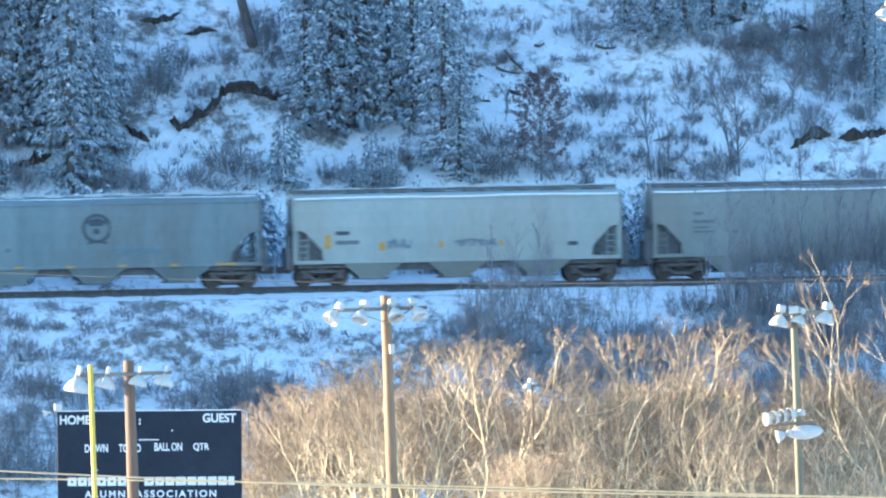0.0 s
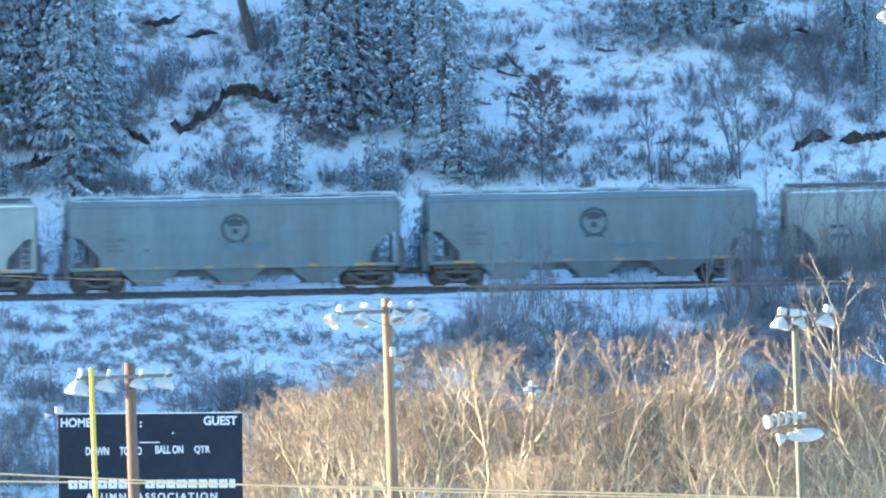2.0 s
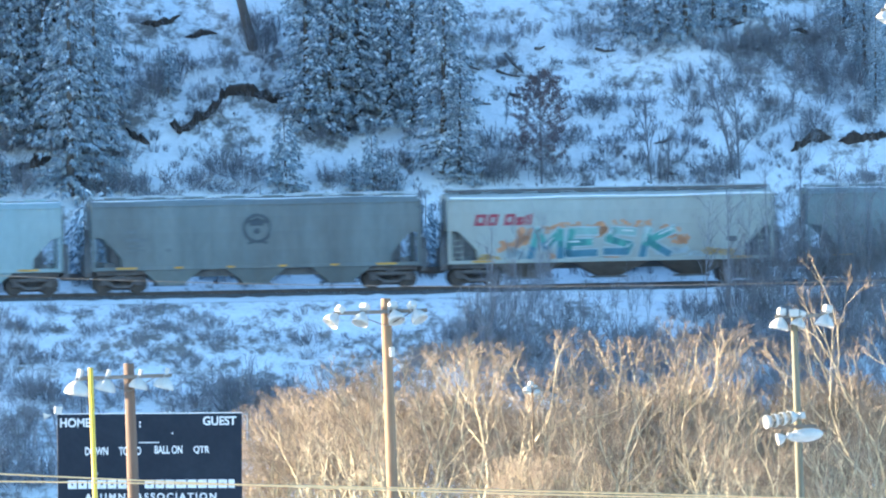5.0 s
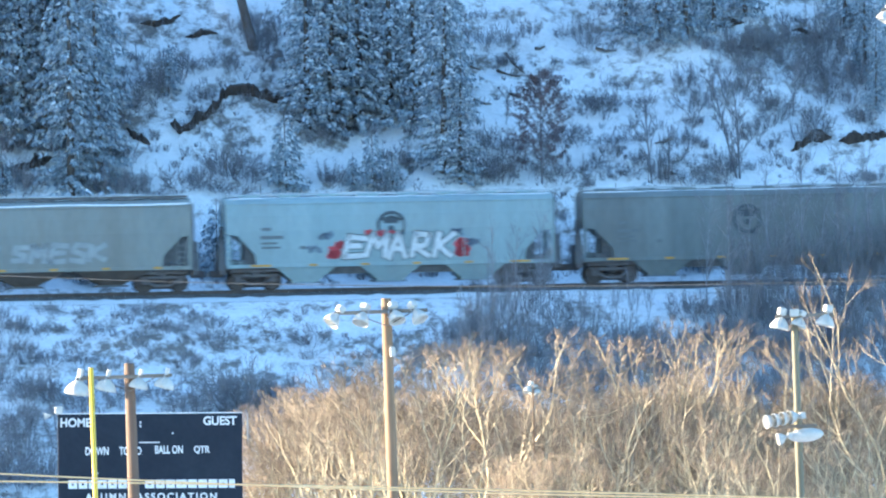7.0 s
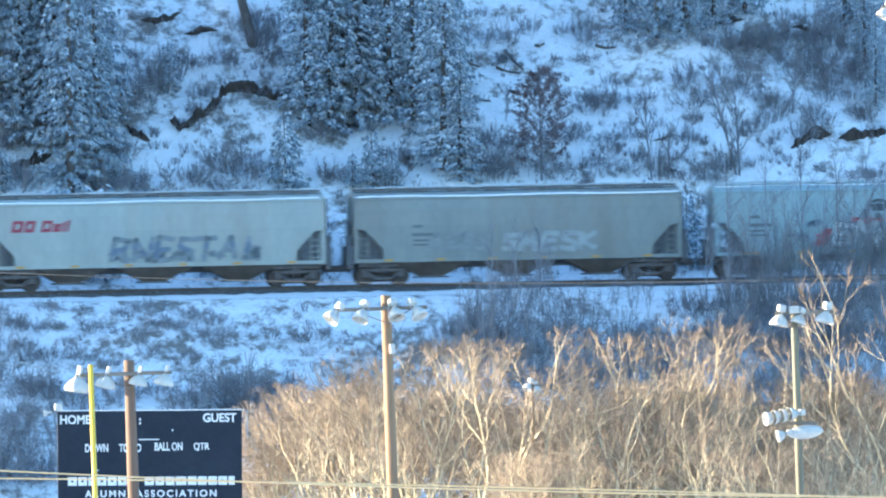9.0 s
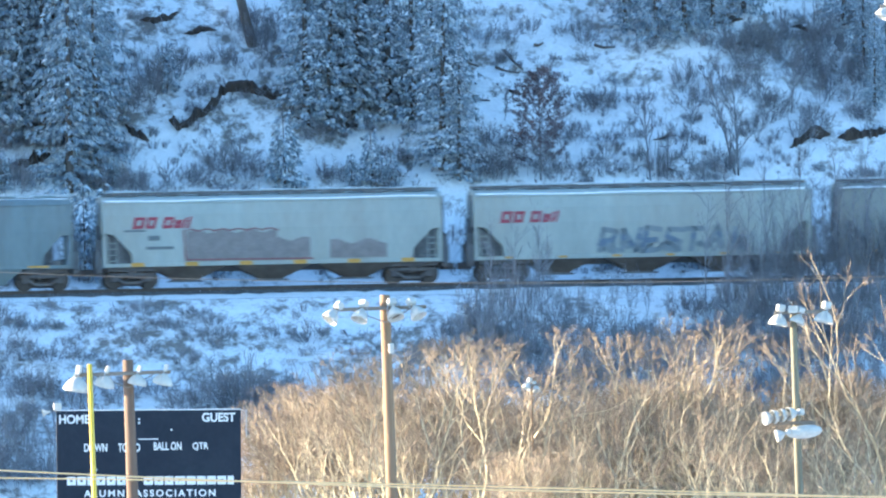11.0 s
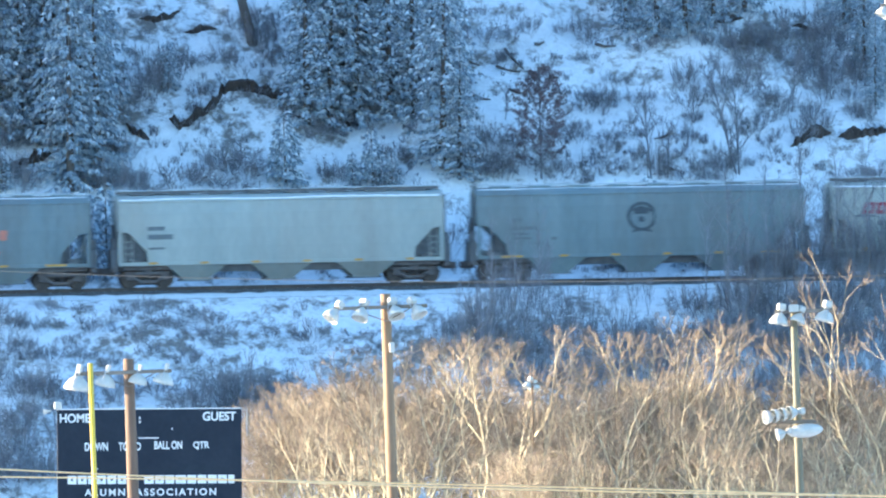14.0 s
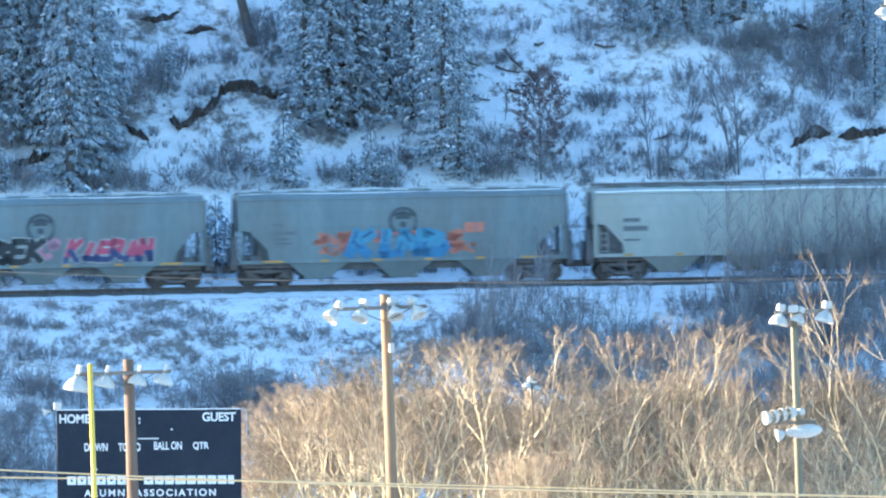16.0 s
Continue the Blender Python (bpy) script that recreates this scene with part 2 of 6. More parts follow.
def grow(store, p, d, length, r, level, rng, plan, thin=0.006):
    """One branch and its side branches; plan gives per level: segments, side branches, length ratio, spread, wobble, lift."""
    seg, kids, ratio, spread, wobble, lift = plan[level]
    V, F = store[min(level, len(store) - 1)]
    last = level == len(plan) - 1
    pts = [(p, d)]
    for k in range(seg):
        ra = r * (1 - 0.62 * k / seg)
        rb = r * (1 - 0.62 * (k + 1) / seg)
        q = p + d * (length / seg)
        tube(V, F, p, q, ra, rb)
        p = q
        d = (d + rvec(rng, wobble) + Vector((0, 0, lift))).normalized()
        pts.append((p, d))
    if last:
        return
    for k in range(kids):
        u = 0.25 + 0.75 * (k + rng.random()) / kids
        i = min(int(u * seg), seg - 1)
        f = u * seg - i
        base = pts[i][0].lerp(pts[i + 1][0], min(f, 1))
        dd = (pts[i][1] + rvec(rng, spread)).normalized()
        grow(store, base, dd, length * ratio * rng.uniform(0.65, 1.15) * (1.1 - 0.4 * u), max(r * (1 - 0.55 * u) * 0.62, thin), level + 1, rng, plan, thin)


# ---- terrain: valley floor, railway bench, wooded slope
def lattice(i, j, seed):
    n = (i * 374761393 + j * 668265263 + seed * 1442695041) & 0xFFFFFFFF
    n = ((n ^ (n >> 13)) * 1274126177) & 0xFFFFFFFF
    return ((n ^ (n >> 16)) & 0xFFFF) / 65535.0


def value_noise(x, y, seed):
    i, j = np.floor(x).astype(np.int64), np.floor(y).astype(np.int64)
    u, v = x - i, y - j
    u, v = u * u * (3 - 2 * u), v * v * (3 - 2 * v)
    a, b = lattice(i, j, seed), lattice(i + 1, j, seed)
    c, d = lattice(i, j + 1, seed), lattice(i + 1, j + 1, seed)
    return (a * (1 - u) + b * u) * (1 - v) + (c * (1 - u) + d * u) * v - 0.5


YAW = 7.0  # the track and its hillside stand slightly askew
BEND = math.tan(radians(YAW))


def height(x, y):
    x, y = np.asarray(x, float), np.asarray(y, float)
    y = y - BEND * np.clip(x, -420, 420)
    z = np.interp(y, [-4000, 571, 574, 592.5, 594.5, 606.3, 608, 690, 730, 4000], [0, 0, 1.0, 10.4, 10.95, 11.05, 11.9, 73.5, 80, 82])
    amp = np.interp(y, [560, 575, 590, 594, 606, 612, 640], [0.05, 0.5, 0.45, 0.03, 0.05, 0.8, 1.4])
    n = value_noise(x / 7, y / 7, 1) + 0.55 * value_noise(x / 2.6, y / 2.6, 2) + 0.28 * value_noise(x / 1.0, y / 1.0, 3)
    return z + amp * n


def spot(x, z):
    """The point of the slope at x and height z, below or above the bench."""
    ys = np.arange(608, 720, 0.1) if z > 11.2 else np.arange(571, 594, 0.05)
    ys = ys + BEND * x
    hs = height(np.full_like(ys, x), ys)
    k = int(np.argmax(hs >= z)) if (hs >= z).any() else len(ys) - 1
    return Vector((x, float(ys[k]), float(hs[k])))


gx = np.concatenate([-np.geomspace(3000, 32, 40), np.arange(-30, 30.01, 0.25), np.geomspace(32, 3000, 40)])
gy = np.concatenate([np.linspace(-3000, 400, 20), np.linspace(450, 565.5, 20), np.arange(566, 645, 0.25), np.geomspace(646, 3800, 40)])
XX, YY = np.meshgrid(gx, gy)
ZZ = height(XX, YY)
nx = len(gx)
idx = np.arange(nx * len(gy)).reshape(len(gy), nx)
quads = np.stack([idx[:-1, :-1], idx[:-1, 1:], idx[1:, 1:], idx[1:, :-1]], -1).reshape(-1, 4)
ground = mesh_ob("ground", np.stack([XX, YY, ZZ], -1).reshape(-1, 3).tolist(), quads.tolist(), M["ground"], smooth=True)
tagged(ground, "snow-covered valley floor and steep brushy hillside in shade", "ground", kind="structure")


# ---- bare soil banks under the turf edge
def soil_bank(line, seed, thick=1.0):
    rng = random.Random(seed)
    pts = [spot(*p) for p in line]
    path = []
    for a, b in zip(pts, pts[1:]):
        n = max(2, int((b - a).length / 0.13))
        path += [a.lerp(b, k / n) for k in range(n)]
    path.append(pts[-1])
    V, F = [], []
    lump = [rng.random() for _ in range(len(path) // 3 + 3)]
    for i, p in enumerate(path):
        g = lump[i // 3] + (lump[i // 3 + 1] - lump[i // 3]) * (i % 3) / 3
        taper = min(1, i / 4, (len(path) - 1 - i) / 4) * 0.9 * thick + 0.1
        hi, lo, out = (1.15 * (0.12 + 0.40 * g + rng.uniform(-0.06, 0.09)) * taper, (0.18 + 0.26 * (1 - g) + rng.uniform(-0.06, 0.08)) * taper, rng.uniform(0.25, 0.55) * taper)
        for dy, dz in ((0.5, hi * 0.6), (-0.1, hi), (-out, hi * 0.75), (-out * 0.8, 0.0), (-out * 0.55, -lo), (0.5, -lo)):
            V.append(p + Vector((rng.uniform(-0.05, 0.05), dy, dz)))
        if i:
            k = 6 * i
            F += [(k - 6 + j, k - 6 + (j + 1) % 6, k + (j + 1) % 6, k + j) for j in range(6)]
    F += [tuple(range(6)), tuple(range(len(V) - 6, len(V)))[::-1]]
    return tagged(mesh_ob("soil_bank", V, F, M["soil"]), "dark brown bare soil ledge breaking through the snow", "soil bank", "soil ledges on the slope")


BANKS = [[(-14.07, 20.16), (-13.59, 19.85), (-12.95, 19.93), (-12.51, 20.34), (-12.07, 20.63), (-11.63, 21.01), (-11.31, 21.57), (-10.89, 21.75), (-10.01, 21.73), (-9.12, 21.47), (-8.09, 21.24)],
    [(-22.08, 18.03), (-21.29, 18.01), (-20.71, 18.3), (-20.1, 18.46)],
    [(-16.3, 19.91), (-15.94, 19.51), (-15.44, 19.26), (-15.06, 19.08)],
    [(18.22, 18.12), (18.76, 18.41), (19.37, 18.75), (20.41, 18.82)],
    [(20.77, 18.55), (21.42, 18.59), (22.31, 18.75), (23.5, 18.91)],
    [(18.69, 24.58), (19.43, 24.47), (20.29, 24.09)],
    [(14.63, 24.81), (15.29, 24.92), (16.13, 25.03)],
    [(15.52, 23.7), (16.41, 23.62), (17.05, 23.48)],
    [(-7.5, 20.24), (-6.91, 19.87), (-6.47, 19.56)],
    [(-5.29, 19.6), (-4.56, 19.76), (-4.12, 19.57)],
    [(11.66, 17.13), (12.24, 16.97)],
    [(-15.68, 25.54), (-14.93, 25.53), (-14.19, 25.6), (-13.6, 25.9)],
    [(-13.29, 24.76), (-12.39, 24.93), (-11.65, 24.94)],
    [(-1.93, 17.99), (-1.35, 17.92)],
    [(3.58, 21.46), (4.32, 21.2)]]
for i, line in enumerate(BANKS):
    soil_bank(line, 40 + i, 1.0 if i < 5 else 0.55)


# ---- railway track on its bench
RAIL_TOP = 11.53
track = tagged(new("railway_track"), "single railway track on snowy ballast along the hillside bench", "railway track", kind="structure")
track.matrix_basis = pose(0, 600, RAIL_TOP, 0, 0, YAW)
V, F = [], []
rng = random.Random(5)
for i, x in enumerate(np.arange(-270, 270.1, 1.5)):
    j = rng.uniform(-0.06, 0.06)
    V += [(x, -2.9 + j, -0.60), (x, -1.75 + j, -0.185), (x, 1.75, -0.185), (x, 2.9, -0.60)]
    if i:
        k = 4 * i
        F += [(k - 4, k, k + 1, k - 3), (k - 3, k + 1, k + 2, k - 2), (k - 2, k + 2, k + 3, k - 1)]
mesh_ob("ballast_bed", V, F, M["ballast"], track)
V, F = [], []
for i, x in enumerate(np.arange(-270, 270.1, 0.6)):
    e = rng.uniform(0.0, 0.22)
    V += [(x, -3.2, -0.62), (x, -2.25 - e, -0.34 + rng.uniform(-0.05, 0.04)), (x, -1.95 - e, -0.44)]
    if i:
        k = 3 * i
        F += [(k - 3, k, k + 1, k - 2), (k - 2, k + 1, k + 2, k - 1)]
mesh_ob("snow_bank", V, F, M["snow"], track, "ploughed snow along the ballast shoulder", True)
for s in (-1, 1):
    bm = bmesh.new()
    y = s * 0.755
    add_box(bm, -270, 270, y - 0.036, y + 0.036, -0.045, 0.0, 0.006)
    add_box(bm, -270, 270, y - 0.009, y + 0.009, -0.15, -0.045)
    add_box(bm, -270, 270, y - 0.07, y + 0.07, -0.172, -0.15)
    part("rail", bm, M["rail"], track, "dark rusty steel rail")
tie = part("tie", box_bm(-0.115, 0.115, -1.3, 1.3, -0.34, -0.172, 0.01), M["tie"], track)
tie.location = (-32.4, 0, 0)
for k in range(1, 118):
    share(tie, track, pose(-32.4 + 0.55 * k, rng.uniform(-0.04, 0.04), 0, 0, 0, rng.uniform(-1, 1)))


# ---- snow-laden spruces
def spruce(seed, tall, wide, bare=0.4, snow=1.0):
    """A spruce: trunk, drooping whorls of needle sprays, and the snow lying on them."""
    rng = random.Random(seed)
    tree = new("spruce_tree")
    bm = bmesh.new()
    add_rod(bm, (0, 0, -1.2), (0, 0, 0.5), tall * 0.022, tall * 0.016, 9)
    add_rod(bm, (0, 0, 0.5), (0, 0, tall * 0.55), tall * 0.016, tall * 0.008, 9)
    add_rod(bm, (0, 0, tall * 0.55), (0, 0, tall), tall * 0.008, 0.012, 6)
    part("trunk", bm, M["spruce_bark"], tree)
    V, F, SV, SF = [], [], [], []
    z = bare
    while z < tall - 0.08:
        u = z / tall
        reach = wide * (1 - u) ** 0.8 + 0.12
        n = 7 if reach > 1.2 else 6 if reach > 0.5 else 4
        a0 = rng.random() * 6.28
        ragged = rng.uniform(0.78, 1.12)
        for b in range(n):
            az = a0 + 6.283 * b / n + rng.uniform(-0.35, 0.35)
            L = reach * ragged * rng.uniform(0.6, 1.12)
            out = Vector((math.cos(az), math.sin(az), 0))
            side = Vector((-out.y, out.x, 0))
            droop = rng.uniform(0.35, 0.65)
            load = rng.random()
            lift = rng.uniform(-0.12, 0.12)
            m = max(1, round(L / 0.34))
            for k in range(1, m + 1):
                f = k / m
                if f < 0.16 and reach > 1.0:
                    continue
                c = Vector((0, 0, z + lift)) + out * (L * f) + Vector((0, 0, -droop * L * f + 0.22 * L * f * f))
                c += rvec(rng, 0.07)
                fan = 0.3 + 0.5 * (1 - abs(f - 0.6))
                for e in range(7):
                    d = (out * rng.uniform(0.2, 0.9) + side * rng.uniform(-1, 1) * fan * 1.5 + Vector((0, 0, rng.uniform(-1.3, -0.1)))).normalized() * rng.uniform(0.24, 0.46)
                    h = d.cross(rvec(rng)).normalized() * rng.uniform(0.035, 0.075)
                    i = len(V)
                    V += [c - h * 0.5, c + d * 0.5 - h, c + d, c + d * 0.45 + h]
                    F.append((i, i + 1, i + 2, i + 3))
                for e in range(2):
                    if rng.random() > (0.66 if load > 0.3 else 0.22) * snow:
                        continue
                    i = len(SV)
                    l, w, t = rng.uniform(0.09, 0.23), rng.uniform(0.06, 0.16) * (0.7 + fan * 0.5), rng.uniform(0.03, 0.07)
                    o = c + side * rng.uniform(-0.3, 0.3) * fan + rvec(rng, 0.05) + Vector((0, 0, 0.05))
                    tilt = Vector((0, 0, -rng.uniform(0.2, 0.8) * l))
                    SV += [o + out * l + tilt, o + side * w - Vector((0, 0, 0.5 * w)), o - out * l * 0.8 - tilt * 0.5, o - side * w - Vector((0, 0, 0.5 * w)), o + Vector((0, 0, t)), o - Vector((0, 0, t * 0.5)) + out * l * 0.3]
                    SF += [(i, i + 1, i + 4), (i + 1, i + 2, i + 4), (i + 2, i + 3, i + 4), (i + 3, i, i + 4), (i + 1, i, i + 5), (i + 2, i + 1, i + 5), (i + 3, i + 2, i + 5), (i, i + 3, i + 5)]
        z += (0.26 + 0.26 * rng.random()) * (0.7 if tall < 5 else 1.0)
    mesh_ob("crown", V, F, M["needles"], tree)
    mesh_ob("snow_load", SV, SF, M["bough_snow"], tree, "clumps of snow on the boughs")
    return tagged(tree, "tall dark spruce laden with snow on the slope", "tree", "spruces on the hillside")


SPRUCE_L = [(-19.12, 16.61, 14), (-17.68, 17.7, 12.5), (-20.59, 19.39, 13), (-23.4, 19.84, 14), (-21.78, 19.92, 14), (-18.53, 19.2, 13),
    (-19.73, 20.27, 13), (-22.84, 20.78, 13), (-21.26, 22.55, 13), (-17.99, 21.59, 12), (-23.21, 23.2, 12)]
SPRUCE_M = [(-6.91, 20.02, 11.5), (-5.73, 19.79, 13), (-4.26, 20.05, 12.5), (-2.64, 20.23, 13), (-1.31, 20.0, 12), (0.11, 17.35, 12.5),
    (0.97, 16.75, 8.2), (-4.99, 20.73, 13), (-0.27, 20.63, 13), (-3.79, 22.51, 13), (0.64, 21.82, 9)]
SPRUCE_S = [(-8.01, 16.57, 4.1), (-3.51, 16.48, 3.1), (-14.15, 21.81, 2.6), (9.91, 24.51, 9), (11.53, 24.17, 9), (13.02, 24.29, 9),
    (14.52, 24.57, 9), (22.86, 20.32, 5.2), (22.4, 22.29, 6), (23.67, 21.36, 8), (21.52, 24.73, 7), (16.21, 25.45, 8),
    (-22.5, 12.4, 4.2), (-18.2, 12.2, 4.4), (-17.2, 13.0, 4.0), (-11.6, 12.3, 3.8), (-9.3, 12.5, 4.2), (-3.7, 12.3, 4.0), (-0.9, 12.4, 3.6),
    (9.0, 12.3, 4.2), (10.7, 12.6, 4.4), (12.6, 12.2, 3.8), (-4.59, 16.56, 1.8), (-2.54, 16.52, 1.9), (-22.63, 16.68, 2.2), (-23.3, 16.78, 3), (-16.87, 16.8, 1.7)]
kinds = [spruce(11, 13.0, 2.0, 0.4, 0.85), spruce(12, 13.0, 2.3, 0.8, 0.75), spruce(13, 13.0, 1.7, 0.4, 0.85), spruce(14, 12.0, 2.1, 0.4, 0.75)]
shaded_kinds = [spruce(16, 13.0, 2.1, 0.4, 0.1), spruce(17, 13.0, 1.8, 0.5, 0.15), spruce(18, 13.0, 2.3, 0.4, 0.1)]
small_kind = spruce(15, 4.0, 1.1, 0.15, 0.6)
tagged(small_kind, "small young spruce dusted with snow beside the track")
used = set()
rng = random.Random(21)


def stand(kind, p, m):
    """The first use moves the built thing itself, later ones are copies."""
    if kind in used:
        return copy_thing(kind, m)
    used.add(kind)
    kind.matrix_basis = m
    return kind


for k, (x, z, h) in enumerate(SPRUCE_L + SPRUCE_M + SPRUCE_S):
    kind = small_kind if h < 4.5 else kinds[(k * 7 + k // 3) % 4] if len(SPRUCE_L) <= k < len(SPRUCE_L + SPRUCE_M) else shaded_kinds[k % 3]
    s = h / (4.0 if h < 4.5 else 13.0)
    p = spot(x, z)
    stand(kind, p, Matrix.Translation(p) @ pose(0, 0, 0, rng.uniform(-1.5, 1.5), rng.uniform(-1.5, 1.5), rng.uniform(0, 360)) @ Matrix.Diagonal((s * rng.uniform(0.92, 1.1), s * rng.uniform(0.92, 1.1), s, 1)))

# a tall conifer with a bare lower trunk
lone = spruce(31, 17.0, 1.6, 7.0)
tagged(lone, "tall conifer with a bare dark lower trunk", "tree")
lone.matrix_basis = Matrix.Translation(spot(*(-9.77, 24.14))) @ pose(0, 0, 0, 0, -13, 0)


# ---- leafless shrubs
def shrub(seed, material, label):
    rng = random.Random(seed)
    ob = new("shrub")
    store = [([], []), ([], [])]
    plan = [(3, 7, 0.5, 0.8, 0.14, 0.05), (2, 5, 0.55, 0.9, 0.18, 0.04), (1, 0, 0, 0, 0.2, 0.02)]
    for k in range(21):
        a = rng.random() * 6.283
        lean = rng.uniform(0.1, 1.7)
        d = Vector((math.cos(a) * lean, math.sin(a) * lean, 1)).normalized()
        foot = rng.uniform(0.05, 0.5)
        grow(store, Vector((math.cos(a) * foot, math.sin(a) * foot, -0.12)), d, rng.uniform(0.45, 0.95), 0.0078, 0, rng, plan, 0.0066)
    mesh_ob("stem_clump", *store[0], material, ob)
    mesh_ob("twig_mass", *store[1], material, ob)
    V, F = [], []
    for k in range(6):
        c = Vector((rng.uniform(-0.45, 0.45), rng.uniform(-0.45, 0.45), rng.uniform(0.1, 0.8)))
        i = len(V)
        l = rng.uniform(0.008, 0.024)
        V += [c + Vector(o) * l for o in ((1.6, 0, 0), (0, 1, 0), (-1.5, 0, 0), (0, -1, 0), (0, 0, 0.7), (0, 0, -0.4))]
        F += [(i, i + 1, i + 4), (i + 1, i + 2, i + 4), (i + 2, i + 3, i + 4), (i + 3, i, i + 4), (i + 1, i, i + 5), (i + 2, i + 1, i + 5), (i + 3, i + 2, i + 5), (i, i + 3, i + 5)]
    mesh_ob("snow_load", V, F, M["snow"], ob, "bits of snow caught in the twigs")
    return tagged(ob, label, "shrub", "shrubs on the slope")


shrubs = [shrub(60 + k, M["brush"], "leafless grey-brown shrub with snow in its twigs") for k in range(4)]
SHRUB_UP = [(16.97, 23.0, 2.0, 2.0), (19.89, 22.34, 2.0, 2.3), (21.31, 21.41, 2.0, 2.3), (22.37, 24.11, 2.0, 2.3), (19.43, 19.64, 1.7, 1.4), 
    (17.65, 19.38, 1.7, 1.4), (22.51, 19.58, 1.7, 1.7), (-10.31, 24.76, 1.7, 1.7), (-9.12, 25.04, 1.7, 1.7), (-8.23, 22.9, 1.7, 1.4), (-12.66, 20.43, 1.2, 0.9),
    (-13.24, 19.84, 1.2, 0.7), (-11.33, 20.85, 0.9, 0.7), (-8.82, 21.1, 1.2, 0.9), (3.06, 24.04, 2.3, 2.0), (5.59, 24.14, 1.7, 1.4),
    (7.96, 23.94, 1.4, 1.7), (14.31, 20.34, 2.9, 2.3), (13.99, 16.79, 2.6, 2.6), (11.73, 16.59, 1.4, 2.8), (19.36, 18.6, 2.0, 2.3), 
    (18.01, 23.13, 1.7, 2.9), (16.25, 23.47, 2.0, 2.0), (9.59, 16.64, 2.0, 1.3), (17.11, 20.29, 2.0, 1.7), (19.52, 21.14, 1.7, 2.0), (21.12, 23.07, 2.0, 2.9),
    (9.68, 18.65, 2.3, 1.2), (8.17, 17.64, 1.4, 1.2), (8.27, 20.31, 1.7, 1.2), (14.03, 23.51, 1.7, 1.3), (11.34, 23.27, 1.7, 1.2), (22.19, 21.39, 1.7, 2.6),
    (7.77, 22.88, 0.9, 0.7), (15.17, 17.06, 1.7, 1.4), (13.1, 19.62, 1.2, 0.9)]
SHRUB_UPB = [(-10.73, 17.57, 3.2, 2.3), (-12.92, 16.73, 2.6, 1.7), (-15.84, 16.78, 2.0, 1.7), (-9.7, 16.96, 2.3, 1.7), (-5.9, 16.74, 1.7, 1.7), (-1.79, 17.69, 1.4, 1.2),
    (1.85, 16.88, 2.6, 2.6), (3.06, 18.18, 2.0, 1.7), (-14.44, 21.52, 1.7, 2.6), (-15.9, 20.64, 2.0, 3.2), (-9.12, 23.67, 1.7, 2.0), (-16.72, 16.95, 1.4, 1.4),
    (-13.27, 23.0, 1.2, 1.2), (-12.23, 22.83, 1.2, 0.9), (-11.19, 22.96, 1.4, 1.4), (-12.07, 21.32, 1.4, 1.2), (-19.06, 16.85, 1.7, 1.4), (-22.58, 16.92, 1.7, 1.7),
    (-6.47, 18.97, 1.7, 1.4), (-4.12, 19.37, 1.7, 1.2), (-2.39, 16.52, 1.7, 1.4), (3.75, 16.69, 2.3, 1.7), (6.68, 16.78, 1.7, 1.2), (-14.08, 16.31, 2.3, 1.2),
    (-11.45, 16.26, 2.3, 1.2), (-21.16, 18.81, 2.0, 1.4), (-22.19, 18.68, 2.0, 1.7), (-17.01, 16.66, 2.0, 1.7), (-18.03, 16.59, 1.7, 1.4), (-22.42, 16.62, 2.0, 2.0),
    (-21.11, 16.74, 1.4, 1.2), (-16.6, 18.13, 1.7, 1.7), (-17.21, 19.48, 1.7, 1.7)]
SHRUB_UPC = [(18.71, 22.36, 1.7, 1.7), (20.66, 20.52, 1.7, 1.7), (21.77, 19.45, 1.4, 1.4), (16.62, 22.1, 1.7, 1.4), (15.17, 22.73, 2.0, 1.7), (13.03, 21.27, 1.4, 1.4),
    (12.6, 18.29, 1.4, 1.2), (16.15, 18.82, 1.4, 1.2), (22.44, 16.32, 2.0, 1.2), (13.38, 16.21, 2.3, 1.2),
    (10.63, 20.42, 1.4, 1.2), (9.21, 21.65, 1.2, 0.9), (7.68, 20.18, 1.4, 1.2), (10.21, 17.45, 1.4, 1.2), (19.96, 23.55, 1.7, 1.7), 
    (3.62, 22.66, 1.4, 1.2), (6.45, 18.71, 1.4, 1.2)]
